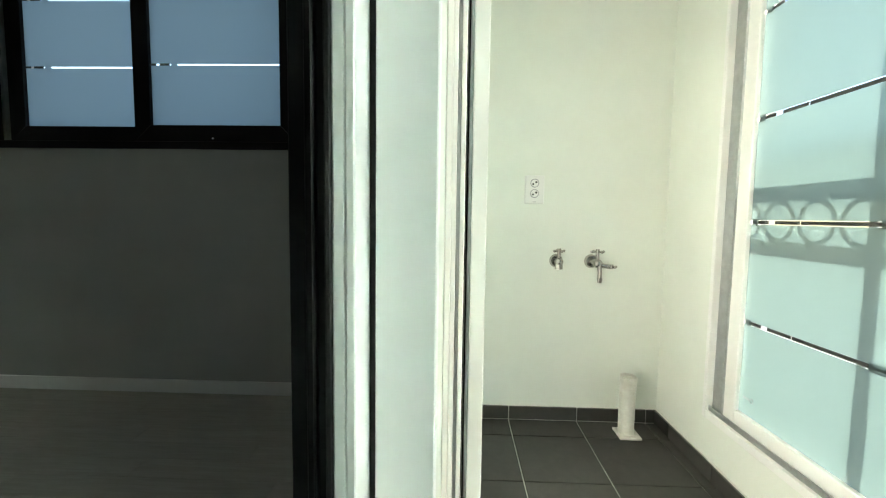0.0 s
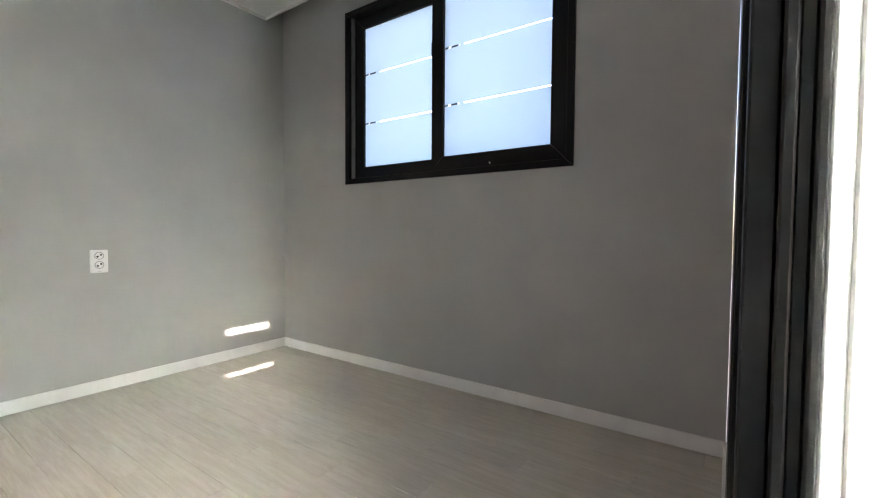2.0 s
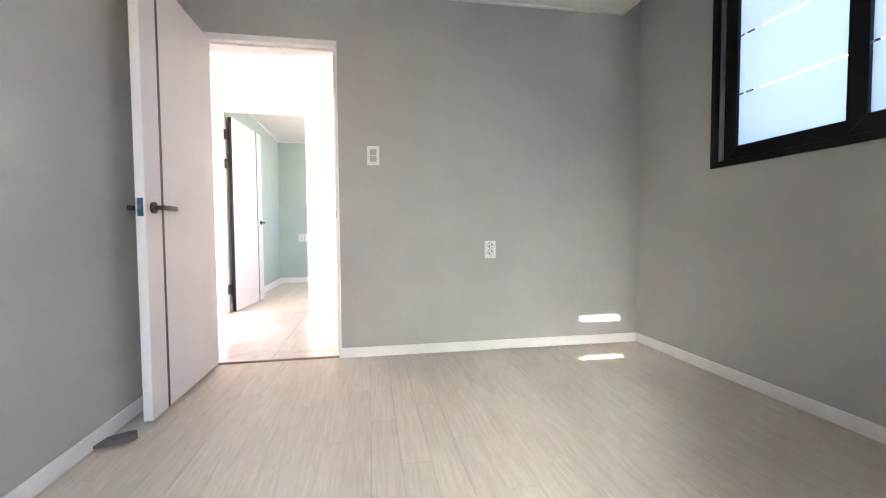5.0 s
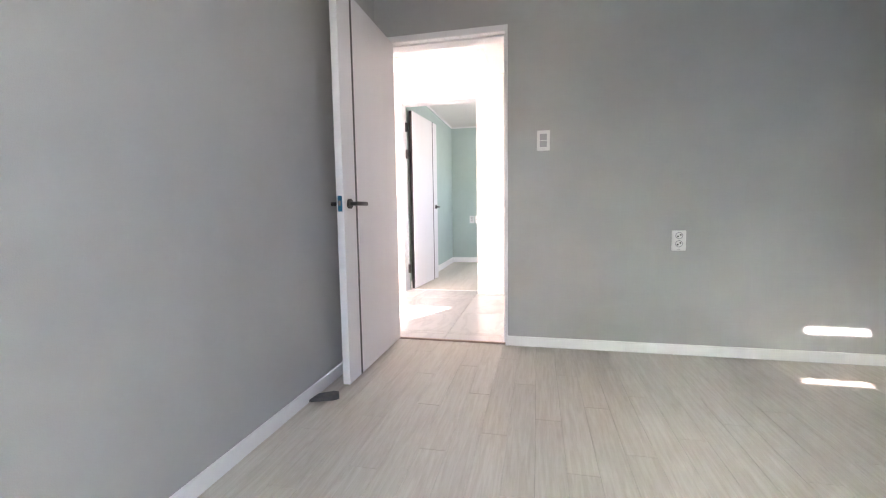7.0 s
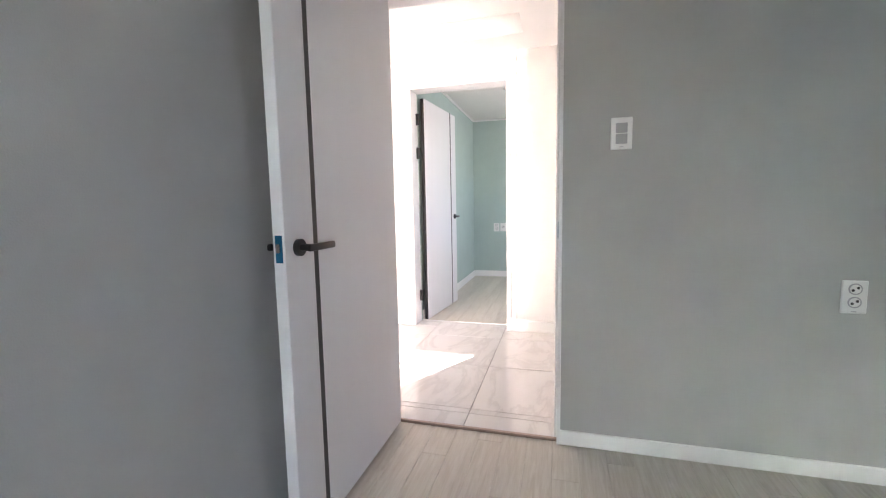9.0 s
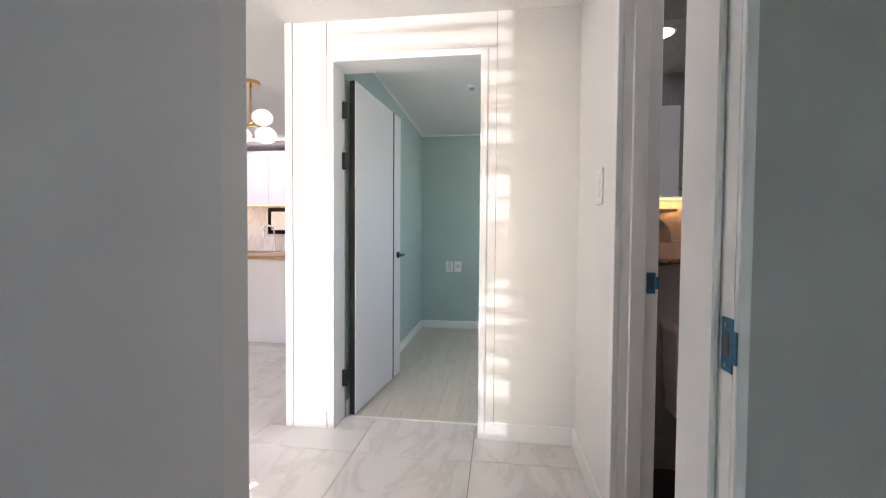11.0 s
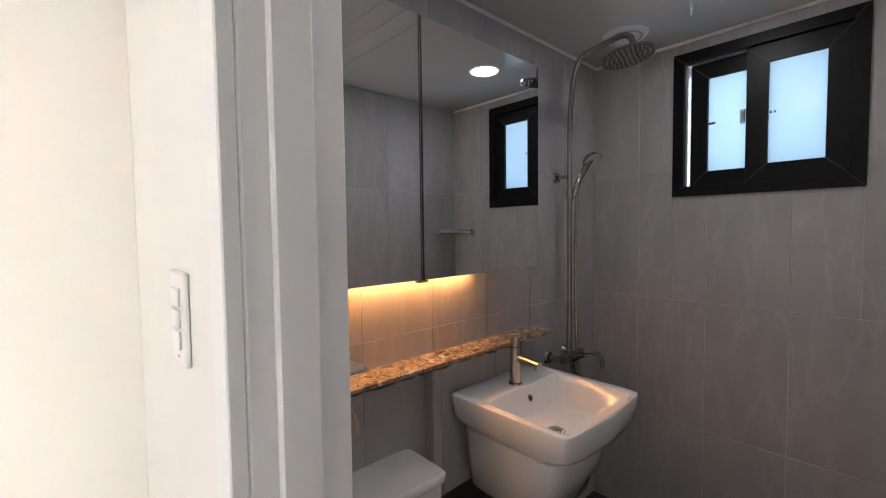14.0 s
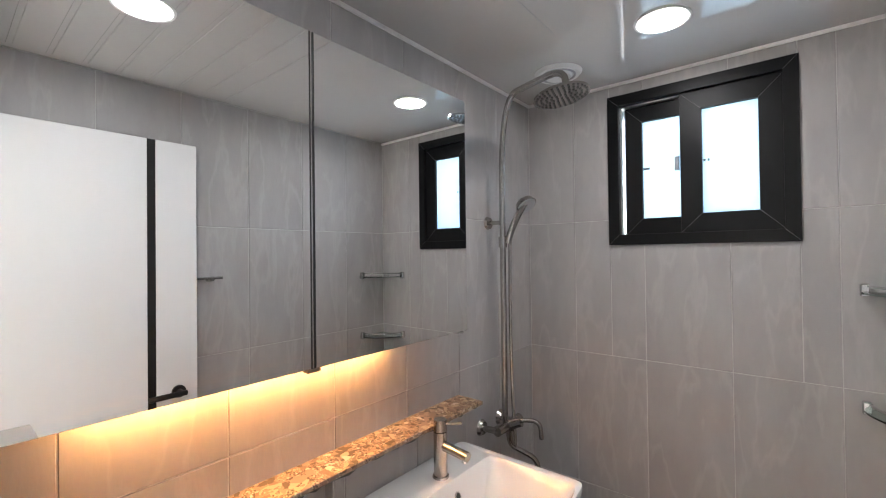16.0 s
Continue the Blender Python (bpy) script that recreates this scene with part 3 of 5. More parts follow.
def mitred(parent, name, x0, x1, z0, z1, rail, y0, y1, material, label=""):
    """Four bars in a wall facing south, cut at 45 degrees, with a hair of a joint between them."""
    g_ = 0.0007
    xi0, xi1, zi0, zi1 = x0 + rail, x1 - rail, z0 + rail, z1 - rail
    for quad in (((x0, z0 + g_), (xi0, zi0 + g_), (xi0, zi1 - g_), (x0, z1 - g_)), ((x1, z1 - g_), (xi1, zi1 - g_), (xi1, zi0 + g_), (x1, z0 + g_)),
                 ((x0 + g_, z0), (x1 - g_, z0), (xi1 - g_, zi0), (xi0 + g_, zi0)), ((x0 + g_, z1), (xi0 + g_, zi1), (xi1 - g_, zi1), (x1 - g_, z1))):
        bm_ = bmesh.new()
        e = 0.002
        cx, cz = sum(q[0] for q in quad) / 4, sum(q[1] for q in quad) / 4
        near_ = [(x + math.copysign(min(e, abs(cx - x)), cx - x) * 0.5, y0, z + math.copysign(min(e, abs(cz - z)), cz - z) * 0.5) for x, z in quad]
        loft(bm_, [near_, [(x, y0 + e, z) for x, z in quad], [(x, y1, z) for x, z in quad]])
        part(name, bm_, material, parent, label)
    part("mitre_fill", box(box(box(bx(x0 + 0.002, xi0 - 0.001, y0 + 0.0012, y1 - 0.002, z0 + 0.002, z1 - 0.002), xi1 + 0.001, x1 - 0.002, y0 + 0.0012, y1 - 0.002, z0 + 0.002, z1 - 0.002), xi0 - 0.001, xi1 + 0.001, y0 + 0.0012, y1 - 0.002, z0 + 0.002, zi0 - 0.001),
                           xi0 - 0.001, xi1 + 0.001, y0 + 0.0012, y1 - 0.002, zi1 + 0.001, z1 - 0.002), M_MITRE, parent, "pale core at the mitred corners")


def pane_sash(win, x0, x1, z0, z1, y, stripes, rail, material, frost, name="sash", depth=0.03, dashes=None):
    """A sash in a wall facing south: outer size, its room face at y; a frosted pane with clear lines."""
    mitred(win, name, x0, x1, z0, z1, rail, y, y + depth, material)
    gx0, gx1, gz0, gz1 = x0 + rail - 0.003, x1 - rail + 0.003, z0 + rail - 0.003, z1 - rail + 0.003
    zs = [gz0] + [v for s in sorted(stripes) for v in (s - 0.0045, s + 0.0045) if dashes is None] + [gz1]
    bm = bmesh.new()
    for a, b in zip(zs[::2], zs[1::2]):
        box(bm, gx0, gx1, y + depth * 0.55, y + depth * 0.55 + 0.004, a, b)
    for s in stripes if dashes is None else ():
        box(bm, gx0 + 0.10, gx0 + 0.13, y + depth * 0.55, y + depth * 0.55 + 0.004, s - 0.006, s + 0.006)
    pane = part("pane", bm, frost, win, "frosted pane with thin clear lines")
    pane.visible_shadow = False
    bm = bmesh.new()
    for s in stripes:
        for da, db in dashes or ((0.01, 0.03), (0.045, 0.095)):
            box(bm, gx0 + da, gx0 + db, y + depth * 0.55 - 0.001, y + depth * 0.55, s - 0.005, s + 0.005)
    part("pane_dash", bm, M_DARKG, win, "dark dashes at the pane")


w = thing("window_1", (1.47, 0.1, 1.2), "black-framed sliding window with frosted striped panes", "window", kind="structure")
X0, X1, Z0, Z1 = 0.695, 2.232, 1.205, 2.337
mitred(w, "window_frame", X0, X1, Z0, Z1, 0.035, -0.015, 0.12, M_BLACK)
part("track", bx(X0 + 0.035, X0 + 0.048, 0.01, 0.05, Z0 + 0.035, Z1 - 0.035), M_ALU, w, "bare aluminium track edge")
pane_sash(w, X0 + 0.05, 1.46, Z0 + 0.035, Z1 - 0.035, 0.03, (1.605, 1.925), 0.078, M_BLACK, M_FROST, depth=0.035)
pane_sash(w, 1.41, X1 - 0.035, Z0 + 0.035, Z1 - 0.035, -0.012, (1.605, 1.925), 0.078, M_BLACK, M_FROST, depth=0.035)
part("latch", bx(1.398, 1.41, -0.004, 0.012, 1.90, 1.98, bev=0.004, seg=2), M_BLACKM, w)
part("screw_cap", cyl(bmesh.new(), (1.792, -0.012, 1.256), (1.792, -0.0145, 1.256), 0.004, seg=12), M_PLASTIC, w, "small pale screw cap")

w = thing("window_2", (-0.82, 0.05, 1.59), "small black-framed bathroom sliding window, frosted panes", "window", kind="structure")
X0, X1, Z0, Z1 = -1.141, -0.493, 1.59, 2.241
mitred(w, "window_frame", X0, X1, Z0, Z1, 0.045, -0.128, 0.04, M_BLACK)
part("track", bx(X0 + 0.045, X0 + 0.052, -0.095, -0.06, Z0 + 0.045, Z1 - 0.045), M_ALU, w, "bare aluminium track edge")
part("track", bx(X0 + 0.052, -0.86, -0.095, -0.06, Z1 - 0.052, Z1 - 0.045), M_ALU, w, "bare aluminium track edge")
pane_sash(w, X0 + 0.060, -0.80, Z0 + 0.045, Z1 - 0.052, -0.075, (1.918,), 0.068, M_BLACK, M_FROST, depth=0.03, dashes=((0.004, 0.03),))
pane_sash(w, -0.862, X1 - 0.040, Z0 + 0.045, Z1 - 0.045, -0.108, (1.918,), 0.075, M_BLACK, M_FROST, depth=0.03, dashes=((0.006, 0.014), (0.020, 0.027)))
part("latch", bx(-0.885, -0.868, -0.10, -0.082, 1.89, 1.95, bev=0.005, seg=2), M_ALU, w)

# large frosted balcony window, lit from outside by the sun
w = thing("window_3", (4.05, -1.7, 0.11), "large white-framed balcony window, frosted with clear lines", "window", kind="structure")
Y0, Y1, Z0, Z1 = -3.1, -0.33, 0.11, 2.50
for a in ((Y0, Y0 + 0.05, Z0, Z1), (Y1 - 0.02, Y1, Z0, Z1), (Y0 + 0.05, Y1 - 0.02, Z0, Z0 + 0.03), (Y0 + 0.05, Y1 - 0.02, Z1 - 0.05, Z1)):
    part("window_frame", bx(3.972, 4.11, a[0], a[1], a[2], a[3], bev=0.002), M_PVC, w)
part("track", bx(4.0, 4.10, Y1 - 0.075, Y1 - 0.02, Z0 + 0.03, Z1 - 0.05), M_ALU, w, "grey aluminium track groove")
part("track", bx(3.985, 3.99, Y0 + 0.05, Y1 - 0.02, Z0 + 0.03, Z0 + 0.05), M_ALU, w, "grey aluminium track groove")
# Narrow second sash is unseen, added to keep sun off the sliding sash.
for ya, yb, xo in ((-1.30, Y1 - 0.085, 4.0), (-2.15, -1.86, 4.0365), (-3.04, -2.153, 4.045), (Y0 + 0.05, -2.14, 4.0)):
    r = 0.062
    for a in ((ya, ya + r, Z0 + 0.03, Z1 - 0.05), (yb - r, yb, Z0 + 0.03, Z1 - 0.05), (ya + r, yb - r, Z0 + 0.03, Z0 + 0.03 + r), (ya + r, yb - r, Z1 - 0.05 - r, Z1 - 0.05)):
        part("sash", bx(xo, xo + 0.035, a[0], a[1], a[2], a[3], bev=0.003), M_PVC, w)
    lines = [0.533 + 0.36 * i for i in range(6)]
    zs = [Z0 + 0.03 + r - 0.003] + [v for s in lines if s < Z1 - 0.13 for v in (s - 0.008, s + 0.008)] + [Z1 - 0.05 - r + 0.003]
    bm = bmesh.new()
    for a, b in zip(zs[::2], zs[1::2]):
        box(bm, xo + 0.016, xo + 0.020, ya + r - 0.003, yb - r + 0.003, a, b)
    # Lower clear lines are filled here to cut extra sun streaks.
    for s in lines[:4] if ya < -3.04 else ():
        box(bm, xo + 0.016, xo + 0.020, ya + r, yb - r, s - 0.011, s + 0.011)
    for s in lines if xo < 4.04 else ():
        box(bm, xo + 0.016, xo + 0.020, yb - r - 0.03, yb - r - 0.005, s - 0.011, s + 0.011)
        box(bm, xo + 0.016, xo + 0.020, ya + r, ya + r + 0.30, s - 0.011, s + 0.011)
    if xo > 4.04:
        bm.free()
        pn = part("pane", bx(xo + 0.016, xo + 0.020, ya + r - 0.003, yb - r + 0.003, Z0 + 0.03 + r, Z1 - 0.05 - r), M_GLASS, w, "clear glass pane")
        pn.visible_shadow = False
    else:
        part("pane", bm, M_FROST_B, w, "frosted pane with thin clear lines")
    if ya == -1.30:
        # Dark strips behind the clear lines stand in for the dark view outside.
        bm = bmesh.new()
        for s in lines:
            for da, db in ((0.005, 0.075), (0.105, 0.205), (0.21, 0.52), (0.53, 0.73)):
                box(bm, xo + 0.0205, xo + 0.0225, yb - r - db, yb - r - da, s - 0.0055, s + 0.0055)
        part("pane_dash", bm, M_DARKG, w, "dark dashes at the pane")
        mk = part("etched_mark", bx(xo + 0.0150, xo + 0.0158, yb - r - 0.052, yb - r - 0.022, 0.258, 0.266), M_GREYP, w, "small etched mark in the pane's corner")
        part("etched_ring", ring(bmesh.new(), (xo + 0.0155, yb - r - 0.064, 0.262), (1, 0, 0), 0.008, 0.0015, 16, 6), M_GREYP, mk)

# frosted end window added behind the walker, unseen, to light the north side
w = thing("added_end_window", (3.47, -3.33, 0.11), "unseen frosted balcony end window, added for light", "window", kind="structure")
for a in ((3.02, 3.08, 0.11, 2.45), (3.86, 3.92, 0.11, 2.45), (3.08, 3.86, 0.11, 0.17), (3.08, 3.86, 2.39, 2.45)):
    part("window_frame", bx(a[0], a[1], -3.37, -3.30, a[2], a[3], bev=0.003), M_PVC, w)
part("pane", bx(3.077, 3.863, -3.337, -3.333, 0.167, 2.393), M_FROST_B, w, "frosted pane")

# railing outside the balcony window
rail = thing("balcony_railing", (4.35, -1.7, -0.1), "dark painted iron railing with rings outside the window", "railing")
for z in (0.98, 1.16, 0.1):
    part("rail", bx(4.33, 4.36, -3.3, 0.2, z - 0.02, z + 0.02, bev=0.004), M_IRON, rail)
for i in range(7):
    part("post", bx(4.33, 4.36, -3.2 + i * 0.52, -3.17 + i * 0.52, -0.1, 1.17 if i % 2 else 2.3, bev=0.004), M_IRON, rail)
for i in range(22):
    part("ring", ring(bmesh.new(), (4.345, -3.1 + i * 0.145, 1.07), (1, 0, 0), 0.062, 0.007, 20, 6), M_IRON, rail)
solid("balcony_slab", bx(4.12, 4.6, -3.4, 0.3, -0.3, -0.1), M_OUT, "grey concrete balcony edge", "slab", "structure")

# frame between room and balcony: black film inside, white plastic outside
d = thing("door_frame_balcony", (2.92, -1.7, 0.0), "balcony sliding door frame, black inside and white outside", "door frame", kind="structure")
for xa, xb, ya, m_, lab in ((2.853, 2.866, -1.730, M_BLACK, "black film facing"), (2.866, 2.872, -1.736, M_BLACK, "black film ridge"),
                            (2.872, 2.879, -1.731, M_BLACK, "black film groove"), (2.879, 2.884, -1.736, M_SEAL, "fuzzy black brush seal"),
                            (2.884, 2.893, -1.734, M_PVC, "white plastic jamb"), (2.893, 2.900, -1.735, M_PVC, "white plastic ridge"),
                            (2.900, 2.9055, -1.690, M_SEAL, "thin black joint"), (2.9055, 2.953, -1.694, M_PVC, "white plastic jamb")):
    part("jamb", bx(xa, xb, ya, -1.70 if xa < 2.86 else -1.66, 0.0, 2.16, bev=0.0012), m_, d, lab)
part("casing", bx(2.850, 2.8615, -1.6995, -1.615, 0.0, 2.16, bev=0.0012), M_BLACK, d, "black film casing on the room side")
part("jamb", bx(2.855, 2.953, -3.02, -2.98, 0.0, 2.16, bev=0.002), M_BLACK, d)
part("header", bx(2.855, 2.953, -2.98, -1.73, 2.10, 2.16, bev=0.002), M_BLACK, d)
part("threshold", bx(2.862, 2.953, -2.98, -1.73, -0.03, 0.012, bev=0.002), M_PVC, d)
# the open sash slid back along the wall, its edge toward the doorway
d = thing("sliding_sash", (2.98, -1.0, 0.0), "open sliding sash with white stiles and grey beads", "sliding door")
for xa, xb, ya, m_, lab in ((2.949, 2.958, -1.375, M_PVC, ""), (2.9582, 2.9655, -1.365, M_PVC, ""), (2.9657, 2.9715, -1.352, M_ALU, "grey aluminium bead"), (2.9717, 2.979, -1.362, M_PVC, ""),
                            (2.9792, 2.9835, -1.356, M_GREENGLASS, "pale glass edge"), (2.9837, 2.9895, -1.350, M_ALU, "grey aluminium bead"), (2.9897, 3.013, -1.358, M_PVC, "")):
    part("stile", bx(xa, xb, ya, -1.30, -0.09, 2.14, bev=0.001), m_, d, lab)
part("sash_panel", bx(2.951, 3.011, -1.30, -0.42, -0.09, 2.14, bev=0.002), M_PVC, d)
part("track", bx(2.949, 3.015, -1.72, -0.40, -0.12, -0.0905, bev=0.002), M_PVC, d)


def lever(parent, p, along, out, m_=M_BLACKM):
    """A lever handle with round rosette at p on a leaf; out: off the leaf, along: the lever's way."""
    p, along, out = Vector(p), Vector(along), Vector(out)
    h = part("handle", cyl(bmesh.new(), p, p + out * 0.012, 0.026, seg=28), m_, parent, "matt black lever handle", smooth=40)
    part("neck", cyl(bmesh.new(), p + out * 0.012, p + out * 0.05, 0.011, seg=16), m_, h, smooth=40)
    a, b = p + out * 0.05 - along * 0.012, p + out * 0.05 + along * 0.115
    lo = [min(a[i], b[i]) - (0.007 if i < 2 else 0.011) for i in range(3)]
    hi = [max(a[i], b[i]) + (0.007 if i < 2 else 0.011) for i in range(3)]
    part("lever", bx(lo[0], hi[0], lo[1], hi[1], lo[2], hi[2], bev=0.005, seg=2), m_, h, smooth=40)


def hinge(parent, x, y, z):
    h = part("hinge", bx(x - 0.012, x + 0.012, y - 0.008, y + 0.012, z - 0.05, z + 0.05, bev=0.003), M_BLACKM, parent, "black door hinge")
    part("knuckle", cyl(bmesh.new(), (x, y + 0.014, z - 0.05), (x, y + 0.014, z + 0.05), 0.009, seg=12), M_BLACKM, h, smooth=40)


# room door: frame
d = thing("door_frame_room", (-0.07, -2.65, 0.0), "white painted door frame of the grey room", "door frame", kind="structure")
for ya, yb in ((-3.09, -3.05), (-2.222, -2.206)):
    part("casing", bx(0.0, 0.012, ya, yb, -0.008, 2.10, bev=0.002), M_WHITE, d)
part("casing", bx(0.0, 0.012, -3.05, -2.222, 2.06, 2.10, bev=0.002), M_WHITE, d)
for ya, yb in ((-3.10, -3.05), (-2.205, -2.17)):
    part("casing", bx(-0.172, -0.163, ya, yb, 0.0, 2.105, bev=0.002), M_WHITE, d)
part("casing", bx(-0.172, -0.163, -3.05, -2.205, 2.06, 2.105, bev=0.002), M_WHITE, d)
for ya, yb in ((-3.06, -3.05), (-2.222, -2.213)):
    part("jamb", bx(-0.163, 0.0, ya, yb, 0.0, 2.07), M_WHITE, d)
part("jamb", bx(-0.163, 0.0, -3.05, -2.222, 2.06, 2.07), M_WHITE, d)
part("stop", bx(-0.150, -0.034, -2.233, -2.222, 0.0, 2.06, bev=0.003), M_WHITE, d)
part("stop", bx(-0.150, -0.034, -3.05, -3.036, 0.0, 2.06, bev=0.003), M_WHITE, d)
part("stop", bx(-0.150, -0.034, -3.036, -2.233, 2.046, 2.06, bev=0.003), M_WHITE, d)
k = part("strike_plate", bx(-0.027, 0.002, -2.2238, -2.222, 0.927, 1.004, bev=0.0006), M_BLUE, d, "strike plate under blue protective film")
part("strike_tab", bx(0.002, 0.0135, -2.2246, -2.2225, 0.942, 0.988, bev=0.0006), M_BLUE, k)
part("latch_hole", bx(-0.020, -0.007, -2.2245, -2.2238, 0.948, 0.984), M_HOLE, k)
for z in (0.994, 0.937):
    part("screw", ring(cyl(bmesh.new(), (-0.014, -2.2238, z), (-0.014, -2.2250, z), 0.0026, seg=12), (-0.014, -2.2250, z), (0, 1, 0), 0.0024, 0.0006, 14, 6), M_STEEL, k)
part("sill", bx(-0.036, -0.02, -3.05, -2.222, -0.012, 0.002, bev=0.001), M_SILL, d, "thin tan door sill")

# open leaf against the south wall of the room
d = thing("door_room", (0.02, -3.04, 0.01), "open white flush door with black inlay line and lever", "door")
part("leaf", bx(0.015, 0.680, -3.014, -2.974, 0.01, 2.05, bev=0.002), M_LEAF, d)
part("inlay", bx(0.680, 0.706, -3.012, -2.976, 0.01, 2.05), M_BLACKM, d, "black vertical inlay strip")
part("leaf", bx(0.706, 0.853, -3.014, -2.974, 0.01, 2.05, bev=0.002), M_LEAF, d)
lever(d, (0.79, -2.974, 0.965), (-1, 0, 0), (0, 1, 0))
lever(d, (0.79, -3.014, 0.965), (-1, 0, 0), (0, -1, 0))
k = part("latch_plate", bx(0.852, 0.8545, -3.006, -2.982, 0.925, 1.005, bev=0.0008), M_BLUE, d, "latch plate under blue film")
part("latch_bolt", bx(0.854, 0.862, -3.0, -2.988, 0.955, 0.98, bev=0.002), M_STEEL, k)
for z in (0.25, 1.0, 1.8):
    hinge(d, 0.010, -3.028, z)

# green room door
d = thing("door_frame_green", (-1.75, -3.06, 0.0), "white door frame of the mint green room", "door frame", kind="structure")
for ya, yb in ((-3.484, -3.474), (-2.646, -2.636)):
    part("jamb", bx(-1.845, -1.658, ya, yb, 0.0, 2.10, bev=0.001), M_WHITE, d)
part("jamb", bx(-1.845, -1.658, -3.474, -2.646, 2.09, 2.10, bev=0.001), M_WHITE, d)
casing(d, "casing", "x", -1.664, 0.008, -3.484, -2.636, 2.10, 0.028, M_WHITE)
part("sill", bx(-1.846, -1.834, -3.474, -2.646, -0.01, 0.003), M_PVC, d)
for z in (0.25, 1.56, 1.86):
    hinge(d, -1.80, -3.468, z)
d = thing("door_green", (-1.83, -3.43, 0.01), "open white flush door of the mint green room", "door")
lf = part("leaf", bx(-2.516, -1.849, -3.448, -3.41, 0.01, 2.05, bev=0.002), M_LEAF, d)
part("inlay", bx(-2.536, -2.516, -3.446, -3.4085, 0.01, 2.05), M_BLACKM, d, "black vertical inlay strip")
part("seal", bx(-1.849, -1.842, -3.446, -3.416, 0.01, 2.05), M_SEAL, d, "black gap seal")
part("leaf", bx(-2.69, -2.536, -3.448, -3.41, 0.01, 2.05, bev=0.002), M_LEAF, d)
lever(d, (-2.62, -3.41, 0.965), (1, 0, 0), (0, 1, 0))
d.rotation_euler = (0, 0, radians(-5.5))

# bathroom door
d = thing("door_frame_bath", (-0.54, -2.07, 0.0), "white door frame of the bathroom", "door frame", kind="structure")
casing(d, "casing", "y", -2.13, -0.02, -0.88, -0.195, 2.06, 0.05, M_WHITE)
for xa, xb in ((-0.91, -0.88), (-0.195, -0.17)):
    part("jamb", bx(xa, xb, -2.13, -2.005, 0.0, 2.06, bev=0.003), M_WHITE, d)
part("jamb", bx(-0.88, -0.195, -2.13, -2.005, 2.06, 2.09, bev=0.003), M_WHITE, d)
part("stop", bx(-0.88, -0.868, -2.10, -2.05, 0.0, 2.06, bev=0.003), M_WHITE, d)
part("stop", bx(-0.207, -0.195, -2.10, -2.05, 0.0, 2.06, bev=0.003), M_WHITE, d)
k = part("strike_plate", bx(-0.88, -0.877, -2.044, -2.014, 0.925, 0.997, bev=0.0008), M_BLUE, d, "strike plate under blue protective film")
part("strike_tab", bx(-0.8785, -0.8765, -2.014, -2.003, 0.940, 0.982, bev=0.0006), M_BLUE, k)
part("latch_hole", bx(-0.8775, -0.8765, -2.036, -2.022, 0.943, 0.979), M_HOLE, k)
part("threshold", bx(-0.88, -0.195, -2.13, -2.005, -0.03, 0.02, bev=0.003), M_STONE, d, "stone bathroom threshold")
d = thing("door_bath", (-0.2, -2.0, 0.01), "open white bathroom door with black inlay line", "door")
part("leaf", bx(-0.215, -0.177, -2.0, -1.465, 0.02, 2.05, bev=0.002), M_LEAF, d)
part("inlay", bx(-0.213, -0.179, -1.465, -1.435, 0.02, 2.05), M_BLACKM, d, "black vertical inlay strip")
part("leaf", bx(-0.215, -0.177, -1.435, -1.28, 0.02, 2.05, bev=0.002), M_LEAF, d)
lever(d, (-0.215, -1.355, 0.99), (0, -1, 0), (-1, 0, 0))

# hall wall panels, joints and baseboard
d = thing("hall_panelling", (-1.66, -3.0, 0.0), "ivory wall panels with thin joints round the doorway", "wall panel", kind="structure")
part("panel", bx(-1.664, -1.6595, -3.509, -2.562, 2.13, HALL_Z, bev=0.001), M_HALLW, d)
part("panel", bx(-1.664, -1.6595, -2.560, -2.13, 0.095, HALL_Z, bev=0.001), M_HALLW, d)
part("panel", bx(-1.664, -1.6595, -3.715, -3.515, 0.095, HALL_Z, bev=0.001), M_HALLW, d)
part("panel", bx(-1.664, -1.650, -3.757, -3.717, 0.0, HALL_Z, bev=0.001), M_HALLW, d)
part("joint", bx(-1.664, -1.6615, -2.562, -2.560, 0.095, HALL_Z), M_GROUT_H, d)
part("joint", bx(-1.664, -1.6615, -3.515, -3.512, 0.095, HALL_Z), M_GROUT_H, d)
part("joint", bx(-1.664, -1.6615, -3.7175, -3.715, 0.095, HALL_Z), M_GROUT_H, d)
part("end_panel", bx(-1.83, -1.664, -3.767, -3.755, 0.0, HALL_Z, bev=0.001), M_HALLW, d)
bm = bmesh.new()
box(bm, -1.664, -1.652, -2.606, -2.13, 0, 0.095, bev=0.002)
box(bm, -1.664, -1.652, -3.715, -3.514, 0, 0.095, bev=0.002)
box(bm, -1.652, -0.93, -2.142, -2.13, 0, 0.095, bev=0.002)
solid("baseboard_hall", bm, M_BASE, "ivory baseboard in the hall", "baseboard", "structure")

# ---------------------------------------------------------------- switches and sockets


def wall_box(c, normal, u0, u1, v0, v1, d0, d1, bev=0.0):
    """A box in a wall's own terms: u along the wall, v up, d off the wall."""
    x, y, z = c
    if normal == "x":
        return bx(x + d0, x + d1, y + u0, y + u1, z + v0, z + v1, bev=bev)
    return bx(x + u0, x + u1, y - d1, y - d0, z + v0, z + v1, bev=bev)


